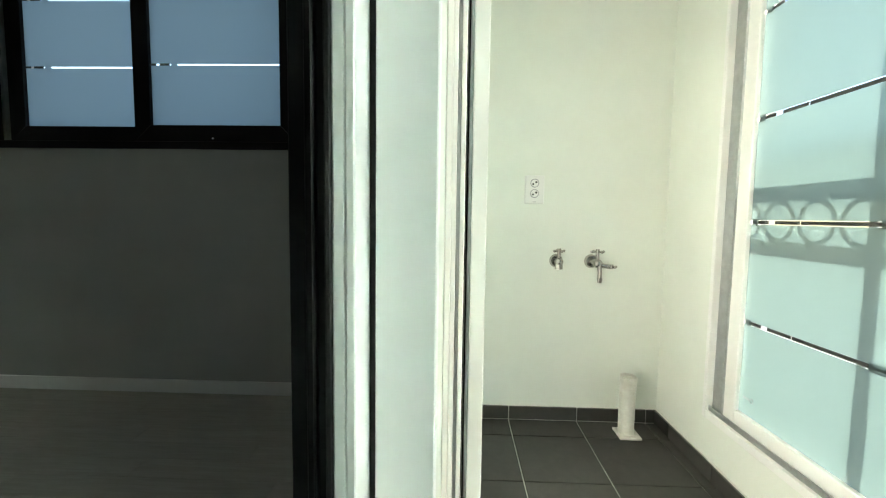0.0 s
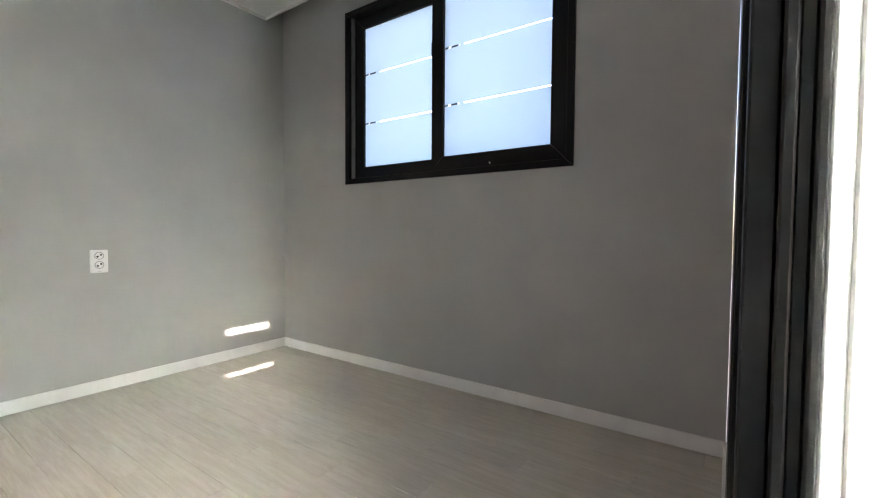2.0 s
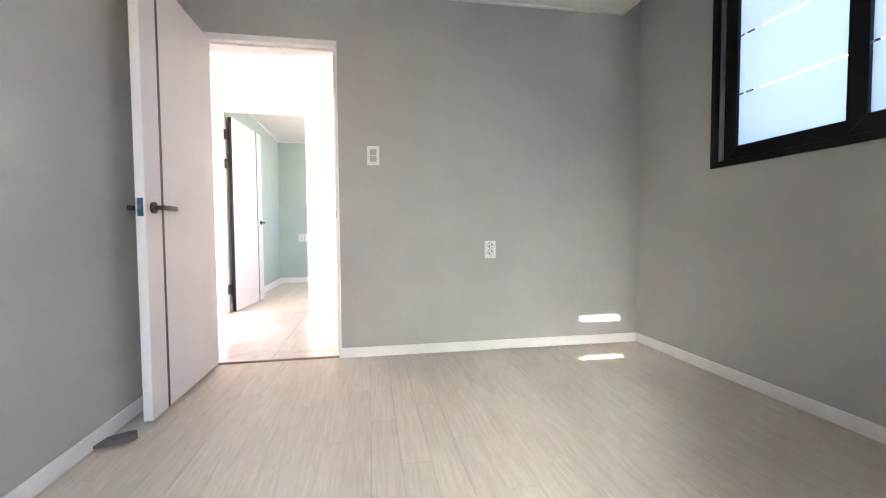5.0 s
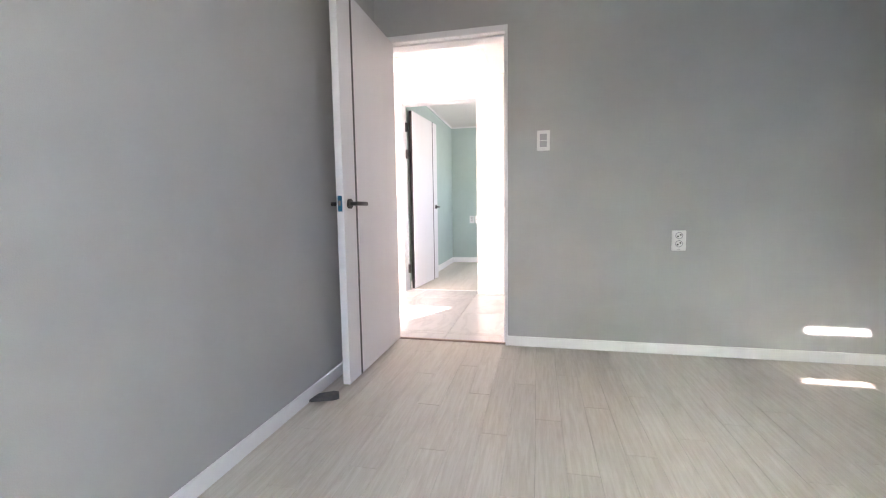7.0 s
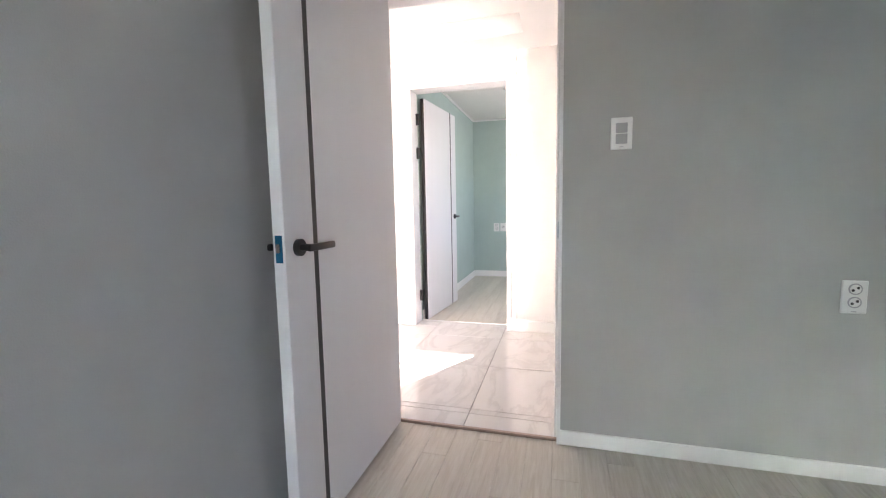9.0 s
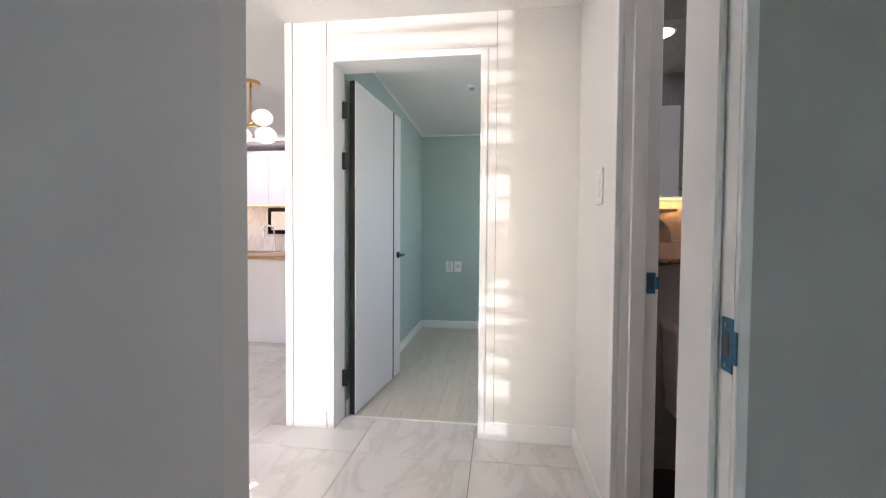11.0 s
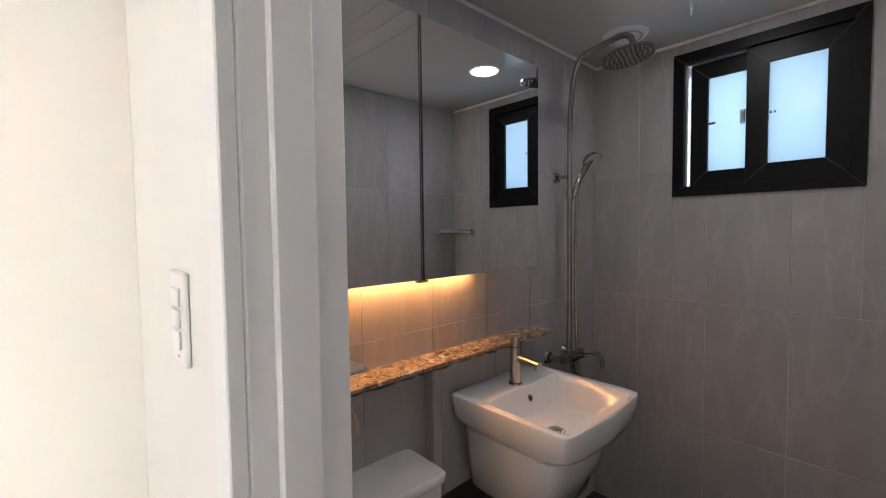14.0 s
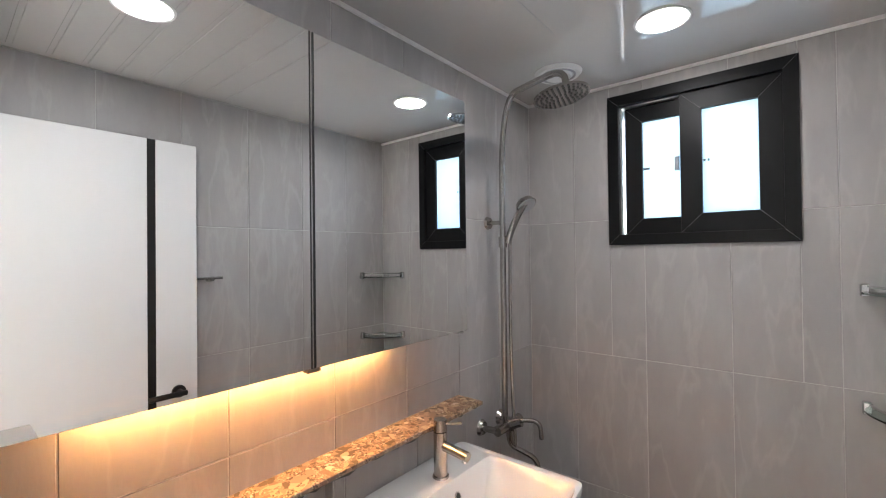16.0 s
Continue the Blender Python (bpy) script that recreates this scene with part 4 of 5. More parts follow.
def wall_disc(c, normal, u, v, r, d0, d1, seg=20):
    x, y, z = c
    if normal == "x":
        return cyl(bmesh.new(), (x + d0, y + u, z + v), (x + d1, y + u, z + v), r, seg=seg)
    return cyl(bmesh.new(), (x + u, y - d0, z + v), (x + u, y - d1, z + v), r, seg=seg)


def switch(c, normal, w_, h_, rows, inner, label):
    t_ = thing("light_switch", c, label, "switch")
    part("cover_plate", wall_box(c, normal, -w_ / 2, w_ / 2, -h_ / 2, h_ / 2, 0, 0.009, 0.003), M_PLASTIC, t_)
    for i in range(rows):
        a = -h_ * 0.34 + i * h_ * 0.68 / rows
        part("rocker", wall_box(c, normal, -w_ * 0.27, w_ * 0.27, a + 0.002, a + h_ * 0.68 / rows - 0.002, 0.009, 0.013, 0.0015), inner, t_, "switch rocker")
    part("marking", wall_box(c, normal, -0.008, 0.008, -h_ * 0.43, -h_ * 0.41, 0.009, 0.0096), M_GREYP, t_)
    return t_


def socket(c, normal, w_, h_, label, sockets=2):
    t_ = thing("wall_socket", c, label, "socket")
    part("cover_plate", wall_box(c, normal, -w_ / 2, w_ / 2, -h_ / 2, h_ / 2, 0, 0.009, 0.003), M_PLASTIC, t_)
    for i in range(sockets):
        v = (i - (sockets - 1) / 2) * -0.05 + 0.006
        k_ = part("socket_rim", wall_disc(c, normal, 0, v, 0.0215, 0.009, 0.0115), M_GREYP, t_, smooth=40)
        part("socket_well", wall_disc(c, normal, 0, v, 0.0172, 0.0113, 0.0119), M_PLASTIC, k_)
        for s in (-0.0095, 0.0095):
            part("pin_hole", wall_disc(c, normal, s * 0.8, v + s * 0.5, 0.0052, 0.0118, 0.0124, 10), M_HOLE, k_)
    part("marking", wall_box(c, normal, -0.008, 0.008, -h_ * 0.44, -h_ * 0.42, 0.009, 0.0096), M_GREYP, t_)
    return t_


switch((0.0, -1.978, 1.36), "x", 0.082, 0.128, 2, M_GREYP, "white light switch with grey rockers on grey wall")
socket((0.0, -1.163, 0.715), "x", 0.080, 0.125, "white double socket on the grey wall")
switch((-1.172, -2.13, 1.322), "y", 0.09, 0.145, 3, M_PLASTIC, "white three-rocker switch beside the bathroom door")
socket((3.339, 0.06, 1.035), "y", 0.094, 0.137, "white double socket on the balcony wall")
socket((-4.40, -3.125, 0.748), "x", 0.085, 0.125, "white double socket on the mint wall")
socket((-4.40, -3.025, 0.748), "x", 0.085, 0.125, "white single outlet plate on the mint wall", 1)

# rubber stop on the room floor
bm = bmesh.new()
pts = [(1.06, -3.096), (0.985, -3.085), (0.962, -3.01), (0.972, -2.978), (1.0, -2.965), (1.022, -2.985), (1.05, -3.06)]
lo = [bm.verts.new((x, y, 0.001)) for x, y in pts]
hi = [bm.verts.new((x * 0.97 + 0.03 * 1.0, y * 0.97 - 0.03 * 3.04, 0.012 + 0.016 * (y + 3.1) / 0.13)) for x, y in pts]
bm.faces.new(lo)
bm.faces.new(hi)
for i in range(len(pts)):
    bm.faces.new((lo[i], lo[(i + 1) % 7], hi[(i + 1) % 7], hi[i]))
solid("door_stop", bm, M_RUBBER, "grey rubber wedge door stop on the oak floor", "door stop")

# ---------------------------------------------------------------- balcony fittings


def cross_handle(parent, c, r=0.026):
    """A four-armed tap handle facing the room (-y) side up at c."""
    h = part("cross_handle", cyl(bmesh.new(), (c[0], c[1], c[2] - 0.01), (c[0], c[1], c[2] + 0.012), 0.009, seg=14), M_DARK_CHROME, parent, smooth=40)
    for a in range(4):
        q = Vector((math.cos(a * math.pi / 2 + 0.3), math.sin(a * math.pi / 2 + 0.3), 0))
        part("handle_arm", ball(cyl(bmesh.new(), Vector(c), Vector(c) + q * r, 0.0045, seg=10), Vector(c) + q * r, 0.0065, seg=10), M_DARK_CHROME, h, smooth=50)


t = thing("washing_machine_tap", (3.456, 0.04, 0.70), "chrome angle tap with cross handle on the balcony wall", "tap", "balcony taps")
part("wall_flange", cyl(bmesh.new(), (3.456, 0.06, 0.69), (3.456, 0.048, 0.69), 0.033, 0.026, seg=28), M_DARK_CHROME, t, smooth=40)
part("body", ball(cyl(bmesh.new(), (3.456, 0.05, 0.69), (3.456, 0.0, 0.69), 0.016, seg=20), (3.456, 0.0, 0.69), 0.021, seg=18), M_DARK_CHROME, t, smooth=50)
part("spout", cyl(bmesh.new(), (3.456, 0.0, 0.69), (3.456, 0.0, 0.655), 0.017, 0.019, seg=20), M_DARK_CHROME, t, smooth=40)
part("stem", cyl(bmesh.new(), (3.456, 0.0, 0.70), (3.456, 0.0, 0.735), 0.009, seg=16), M_DARK_CHROME, t, smooth=40)
cross_handle(t, (3.456, 0.0, 0.742))
t = thing("washing_machine_tap", (3.63, 0.04, 0.70), "chrome two-way balcony tap with cross handles", "tap", "balcony taps")
part("wall_flange", cyl(bmesh.new(), (3.627, 0.06, 0.69), (3.627, 0.048, 0.69), 0.034, 0.027, seg=28), M_DARK_CHROME, t, smooth=40)
part("body", ball(cyl(bmesh.new(), (3.627, 0.05, 0.69), (3.635, -0.01, 0.69), 0.016, seg=20), (3.637, -0.01, 0.685), 0.022, seg=18), M_DARK_CHROME, t, smooth=50)
part("spout", tube(bmesh.new(), [(3.637, -0.01, 0.685), (3.641, -0.03, 0.665), (3.641, -0.032, 0.615)], 0.010), M_DARK_CHROME, t, smooth=50)
part("hose_nozzle", cyl(bmesh.new(), (3.641, -0.032, 0.618), (3.641, -0.032, 0.598), 0.013, 0.009, seg=16), M_DARK_CHROME, t, smooth=40)
part("side_outlet", cyl(bmesh.new(), (3.637, -0.01, 0.68), (3.69, -0.015, 0.672), 0.011, seg=16), M_DARK_CHROME, t, smooth=40)
part("stem", cyl(bmesh.new(), (3.635, -0.008, 0.70), (3.635, -0.008, 0.735), 0.009, seg=16), M_DARK_CHROME, t, smooth=40)
cross_handle(t, (3.635, -0.008, 0.742), 0.032)
cross_handle(t, (3.70, -0.016, 0.672), 0.024)

t = thing("drain_pipe", (3.78, -0.07, -0.12), "white plastic drain stub standing on charcoal tiles", "pipe")
part("pipe", cyl(bmesh.new(), (3.78, -0.07, -0.118), (3.78, -0.07, 0.155), 0.036, seg=28, caps=False), M_PIPE, t, smooth=40)
part("inner_wall", cyl(bmesh.new(), (3.78, -0.07, -0.1), (3.78, -0.07, 0.155), 0.031, seg=28), M_PIPE, t, smooth=40)
part("torn_tape", cyl(bmesh.new(), (3.78, -0.07, 0.11), (3.781, -0.071, 0.165), 0.0375, 0.039, seg=9, caps=False), M_PIPE, t, "ragged white tape round the rim")
part("base_plate", bx(3.735, 3.835, -0.125, -0.02, -0.12, -0.108, bev=0.003), M_PIPE, t, "rough white sealant base")

# ---------------------------------------------------------------- bathroom
# half wall behind the basin and the stone ledge
hw = solid("wall_bath_half", bx(BX0, -1.490, -1.335, -0.735, -0.02, 0.990), M_GROUT, "low tiled wall behind the basin", "wall", "structure")
lg = thing("stone_ledge", (-1.47, -1.37, 0.99), "speckled brown stone ledge under the mirror cabinet", "ledge")
part("slab", bx(BX0, -1.414, -2.015, -0.728, 1.001, 1.015, bev=0.002), M_STONE, lg)
# Dark grey sheet with an uneven front, set under the slab.
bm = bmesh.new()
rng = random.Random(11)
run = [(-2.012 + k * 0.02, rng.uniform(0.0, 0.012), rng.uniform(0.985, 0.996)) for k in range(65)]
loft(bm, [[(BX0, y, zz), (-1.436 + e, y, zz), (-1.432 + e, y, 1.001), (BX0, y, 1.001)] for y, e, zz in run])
part("dark_underside", bm, M_DARKG, lg, "dark uneven strip under the slab", smooth=50)

# mirror cabinet
c = thing("mirror_cabinet", (-1.45, -1.46, 1.30), "two-door mirrored wall cabinet with warm light beneath", "cabinet")
part("body", bx(BX0, -1.402, -2.012, -0.862, 1.304, 2.080, bev=0.001), M_WHITE, c)
for ya, yb in ((-2.012, -1.468), (-1.456, -0.860)):
    dr = part("mirror_door", bx(-1.398, -1.384, ya, yb, 1.300, 2.084, bev=0.001), M_MIRROR, c, "frameless mirror door")
part("door_gap", bx(-1.4015, -1.3985, -2.01, -0.864, 1.305, 2.079), M_BLACKM, c)
part("gap_edge", bx(-1.3978, -1.3835, -1.4679, -1.4652, 1.300, 2.084), M_BLACKM, c)
part("gap_edge", bx(-1.3978, -1.3835, -1.4588, -1.4561, 1.300, 2.084), M_BLACKM, c)
part("gap_profile", bx(-1.398, -1.386, -1.465, -1.459, 1.300, 2.084), M_CHROME, c, "bright metal strip between the doors")
part("hinge_foot", bx(-1.40, -1.38, -1.48, -1.445, 1.292, 1.300, bev=0.001), M_BLACKM, c)
part("hinge_foot", bx(-1.40, -1.38, -0.91, -0.885, 1.294, 1.300, bev=0.001), M_CHROME, c)
part("led_strip", bx(-1.52, -1.49, -1.87, -1.12, 1.295, 1.303), M_LEDW, c, "warm white light strip")

# basin
BCX, BCY = -1.25, -1.012


def basin_ring(hx, hy, z, cx=BCX, power=7.0):
    out = []
    for x, y, zz in rounded(cx, BCY, hx, hy, z, power, 64):
        bow = 1 - ((y - BCY) / hy) ** 2
        out.append((x + 0.022 * bow * max(0, (x - cx) / hx), y, zz))
    return out


b = thing("wash_basin", (-1.25, -1.01, 0.43), "white ceramic wall-hung basin with half pedestal", "basin")
bm = bmesh.new()
outer = [basin_ring(0.200, 0.195, 0.725, -1.287, 6), basin_ring(0.222, 0.226, 0.76, -1.265, 7), basin_ring(0.230, 0.240, 0.785, -1.260, 16), basin_ring(0.234, 0.247, 0.852, -1.256, 24),
         basin_ring(0.2325, 0.2455, 0.862, -1.256, 24), basin_ring(0.228, 0.241, 0.865, -1.256, 24)]
inner = [basin_ring(0.156, 0.220, 0.864, -1.187, 12), basin_ring(0.153, 0.215, 0.859, -1.187, 12), basin_ring(0.145, 0.203, 0.835, -1.188, 9), basin_ring(0.115, 0.165, 0.765, -1.20, 5), basin_ring(0.06, 0.08, 0.738, -1.21, 3), basin_ring(0.02, 0.02, 0.735, -1.21, 2)]
loft(bm, outer + inner)
part("bowl", bm, M_CERAMIC, b, smooth=42)
bm = bmesh.new()
loft(bm, [basin_ring(0.150, 0.160, 0.50, -1.335, 6), basin_ring(0.162, 0.175, 0.515, -1.325, 6), basin_ring(0.185, 0.198, 0.64, -1.302, 6), basin_ring(0.197, 0.208, 0.74, -1.290, 6)])
part("half_pedestal", bm, M_CERAMIC, b, smooth=42)
part("overflow_ring", ring(bmesh.new(), (-1.318, -1.01, 0.825), (1, 0, 0.45), 0.011, 0.003, 20, 6), M_CHROME, b, smooth=60)
part("overflow_hole", cyl(bmesh.new(), (-1.322, -1.01, 0.824), (-1.316, -1.01, 0.8265), 0.009, seg=16), M_HOLE, b)
dp = part("drain_cap", cyl(bmesh.new(), (-1.21, -1.01, 0.735), (-1.21, -1.01, 0.748), 0.023, 0.02, seg=24), M_CHROME, b, smooth=40)
part("drain_flange", ring(bmesh.new(), (-1.21, -1.01, 0.737), (0, 0, 1), 0.030, 0.004, 28, 8), M_CHROME, dp, smooth=60)
part("waste_pipe", tube(bmesh.new(), [(-1.33, -1.01, 0.52), (-1.33, -1.01, 0.46), (-1.40, -1.01, 0.44), (-1.485, -1.01, 0.47)], 0.017), M_CHROME, b, smooth=50)
for yy in (-1.09, -0.95):
    part("supply_hose", tube(bmesh.new(), [(-1.38, yy, 0.52), (-1.37, yy, 0.47), (-1.43, yy, 0.45), (-1.488, yy, 0.49)], 0.008), M_CHROME, b, smooth=50)

v = thing("supply_valve", (-1.489, -0.90, 0.42), "pair of dark chrome angle valves with hoses under the basin", "valve")
for y in (-0.955, -0.845):
    k = part("valve_body", cyl(bmesh.new(), (-1.489, y, 0.42), (-1.435, y, 0.42), 0.011, seg=16), M_CHROME, v, smooth=40)
    part("flange", cyl(bmesh.new(), (-1.489, y, 0.42), (-1.484, y, 0.42), 0.024, seg=20), M_CHROME, v, smooth=40)
    part("knob", cyl(bmesh.new(), (-1.435, y, 0.42), (-1.412, y, 0.42), 0.016, 0.014, seg=12), M_BLACKM, k, smooth=40)
    part("hose", tube(bmesh.new(), [(-1.452, y, 0.43), (-1.452, y, 0.47), (-1.44, y - 0.02, 0.51), (-1.42, y - 0.03, 0.56)], 0.006, seg=8), M_STEEL, v, "braided steel hose", smooth=40)

f = thing("basin_faucet", (-1.385, -1.01, 0.864), "brushed steel single-lever basin faucet", "faucet")
part("base_ring", cyl(bmesh.new(), (-1.385, -1.01, 0.862), (-1.385, -1.01, 0.870), 0.027, 0.025, seg=28), M_STEEL, f, smooth=40)
part("body", cyl(bmesh.new(), (-1.385, -1.01, 0.868), (-1.385, -1.01, 1.005), 0.0215, seg=32), M_STEEL, f, smooth=40)
part("cap", cyl(bmesh.new(), (-1.385, -1.01, 1.008), (-1.385, -1.01, 1.043), 0.0215, 0.020, seg=32), M_STEEL, f, smooth=40)
sp = part("spout", cyl(bmesh.new(), (-1.375, -1.01, 0.964), (-1.278, -1.01, 0.955), 0.0145, seg=24), M_STEEL, f, smooth=40)
part("aerator", cyl(bmesh.new(), (-1.290, -1.01, 0.952), (-1.290, -1.01, 0.937), 0.010, seg=18), M_CHROME, sp, smooth=40)
part("lever", cyl(bmesh.new(), (-1.38, -1.01, 1.03), (-1.318, -0.985, 1.038), 0.0045, seg=12), M_STEEL, f, smooth=40)

# toilet
t = thing("toilet", (-1.25, -1.57, -0.02), "white ceramic toilet with closed lid and low tank", "toilet")
bm = bmesh.new()
loft(bm, [rounded(-1.43, -1.592, 0.085, 0.150, z, 12, 40) if z < 0.4 else rounded(-1.43, -1.592, 0.092, 0.160 + 0.005 * (z > 0.6), z, 13, 40) for z in (0.30, 0.38, 0.46, 0.678)])
part("tank", bm, M_CERAMIC, t, smooth=42)
bm = bmesh.new()
loft(bm, [rounded(-1.427, -1.592, 0.098, 0.168, 0.680, 12, 40), rounded(-1.427, -1.592, 0.102, 0.173, 0.688, 12, 40), rounded(-1.427, -1.592, 0.102, 0.173, 0.706, 12, 40), rounded(-1.427, -1.592, 0.094, 0.165, 0.715, 12, 40)])
tl = part("tank_lid", bm, M_CERAMIC, t, smooth=42)


def egg(cx, cy, lx, ly, z, n=44):
    out = []
    for i in range(n):
        a = 2 * math.pi * i / n
        ca, sa = math.cos(a), math.sin(a)
        kx = lx * (1.12 if ca > 0 else 0.88)
        out.append((cx + kx * ca, cy + ly * (1 - 0.10 * ca) * math.copysign(abs(sa) ** 0.85, sa), z))
    return out


bm = bmesh.new()
loft(bm, [egg(-1.28, -1.585, 0.17, 0.11, -0.02), egg(-1.275, -1.585, 0.18, 0.115, 0.08), egg(-1.24, -1.585, 0.205, 0.14, 0.22), egg(-1.19, -1.585, 0.235, 0.182, 0.35), egg(-1.185, -1.585, 0.24, 0.188, 0.39)])
part("bowl", bm, M_CERAMIC, t, smooth=50)
bm = bmesh.new()
loft(bm, [egg(-1.18, -1.585, 0.238, 0.188, 0.393), egg(-1.18, -1.585, 0.242, 0.192, 0.40), egg(-1.18, -1.585, 0.238, 0.188, 0.410)])
part("seat", bm, M_PLASTIC, t, smooth=50)
bm = bmesh.new()
loft(bm, [egg(-1.18, -1.585, 0.236, 0.186, 0.414), egg(-1.18, -1.585, 0.240, 0.190, 0.424), egg(-1.18, -1.585, 0.232, 0.182, 0.436), egg(-1.18, -1.585, 0.15, 0.11, 0.443)])
part("lid", bm, M_PLASTIC, t, smooth=50)

# shower set
s = thing("shower_set", (-1.53, -0.48, 0.83), "chrome wall shower with rain head and hand shower", "shower")
for yy in (-0.575, -0.43):
    part("wall_flange", cyl(bmesh.new(), (-1.528, yy, 0.838), (-1.515, yy, 0.838), 0.034, 0.026, seg=28), M_DARK_CHROME, s, smooth=40)
    part("inlet", cyl(bmesh.new(), (-1.515, yy, 0.838), (-1.46, yy * 0.9 - 0.048, 0.838), 0.013, seg=18), M_DARK_CHROME, s, smooth=40)
mxr = part("mixer_body", cyl(bmesh.new(), (-1.455, -0.57, 0.838), (-1.455, -0.39, 0.838), 0.021, seg=28), M_DARK_CHROME, s, smooth=40)
part("mixer_cap", cyl(bmesh.new(), (-1.455, -0.485, 0.838), (-1.40, -0.47, 0.862), 0.024, 0.022, seg=28), M_DARK_CHROME, mxr, smooth=40)
part("mixer_lever", tube(bmesh.new(), [(-1.41, -0.47, 0.862), (-1.36, -0.455, 0.872), (-1.325, -0.445, 0.862), (-1.322, -0.443, 0.80)], 0.009), M_DARK_CHROME, mxr, smooth=50)
part("tub_spout", tube(bmesh.new(), [(-1.455, -0.48, 0.82), (-1.455, -0.47, 0.75), (-1.41, -0.45, 0.73), (-1.36, -0.42, 0.70), (-1.35, -0.415, 0.65)], 0.011), M_DARK_CHROME, s, smooth=50)
part("riser", tube(bmesh.new(), [(-1.458, -0.50, 0.84), (-1.458, -0.50, 1.5), (-1.458, -0.50, 2.21), (-1.30, -0.515, 2.235), (-1.165, -0.53, 2.245), (-1.155, -0.532, 2.15)], 0.0125, 16, 4), M_DARK_CHROME, s, smooth=60)
part("hose", tube(bmesh.new(), [(-1.435, -0.485, 0.82), (-1.42, -0.475, 0.72), (-1.435, -0.478, 0.95), (-1.438, -0.482, 1.3), (-1.43, -0.488, 1.62)], 0.007), M_DARK_CHROME, s, "ribbed steel shower hose", smooth=50)
br = part("wall_bracket", cyl(bmesh.new(), (-1.528, -0.505, 1.69), (-1.458, -0.50, 1.69), 0.009, seg=16), M_DARK_CHROME, s, smooth=40)
part("bracket_flange", cyl(bmesh.new(), (-1.529, -0.505, 1.69), (-1.518, -0.505, 1.69), 0.028, 0.024, seg=24), M_DARK_CHROME, br, smooth=40)
part("slider", cyl(bmesh.new(), (-1.458, -0.50, 1.585), (-1.458, -0.50, 1.63), 0.018, seg=20), M_DARK_CHROME, s, smooth=40)
hd = part("hand_shower", tube(bmesh.new(), [(-1.44, -0.492, 1.60), (-1.425, -0.478, 1.67), (-1.40, -0.44, 1.75), (-1.385, -0.41, 1.79)], 0.0145, 16), M_DARK_CHROME, s, smooth=60)
hc, hn = Vector((-1.392, -0.42, 1.767)), Vector((0.62, -0.15, -0.77))
part("spray_head", cyl(cyl(bmesh.new(), hc - hn * 0.026, hc - hn * 0.012, 0.022, 0.040, seg=32), hc - hn * 0.012, hc + hn * 0.008, 0.040, 0.047, seg=32), M_DARK_CHROME, hd, smooth=50)
part("spray_face", cyl(bmesh.new(), hc + hn * 0.008, hc + hn * 0.011, 0.042, seg=32), M_GREYP, hd)
rc, rn = Vector((-1.178, -0.53, 2.146)), Vector((-0.16, -0.03, 1.0)).normalized()
ra, rb = rn.orthogonal().normalized(), rn.cross(rn.orthogonal().normalized())
rh = part("rain_head", cyl(cyl(bmesh.new(), rc - rn * 0.004, rc + rn * 0.006, 0.104, 0.102, seg=48), rc + rn * 0.006, rc + rn * 0.016, 0.102, 0.03, seg=48), M_DARK_CHROME, s, smooth=40)
part("swivel", cyl(bmesh.new(), rc + rn * 0.012, (-1.158, -0.532, 2.175), 0.018, seg=20), M_DARK_CHROME, rh, smooth=40)
bm = bmesh.new()
for i in range(1, 6):
    for j in range(i * 6):
        a = 2 * math.pi * j / (i * 6)
        q = rc + (ra * math.cos(a) + rb * math.sin(a)) * 0.0185 * i
        cyl(bm, q - rn * 0.004, q - rn * 0.008, 0.0042, seg=6)
part("nozzles", bm, M_RUBBER, rh, "grey rubber nozzles")

# ceiling fittings of the bathroom
for p in ((-0.83, -0.55), (-0.79, -1.63)):
    g = thing("downlight", (p[0], p[1], BATH_Z), "round white recessed ceiling downlight, lit", "ceiling light", "bathroom downlights")
    part("rim", ring(bmesh.new(), (p[0], p[1], BATH_Z - 0.002), (0, 0, 1), 0.078, 0.005, 40, 8), M_PLASTIC, g, smooth=60)
    part("diffuser", cyl(bmesh.new(), (p[0], p[1], BATH_Z - 0.001), (p[0], p[1], BATH_Z - 0.005), 0.075, seg=40), M_DOWN, g)
g = thing("ceiling_vent", (-1.25, -0.39, BATH_Z), "round white ceiling air vent", "vent")
part("rim", cyl(bmesh.new(), (-1.25, -0.39, BATH_Z), (-1.25, -0.39, BATH_Z - 0.012), 0.095, 0.085, seg=40), M_PLASTIC, g, smooth=40)
part("slot_ring", ring(bmesh.new(), (-1.25, -0.39, BATH_Z - 0.012), (0, 0, 1), 0.066, 0.005, 36, 8), M_GREYP, g, smooth=60)
part("cap", cyl(bmesh.new(), (-1.25, -0.39, BATH_Z - 0.010), (-1.25, -0.39, BATH_Z - 0.020), 0.055, 0.05, seg=36), M_PLASTIC, g, smooth=40)


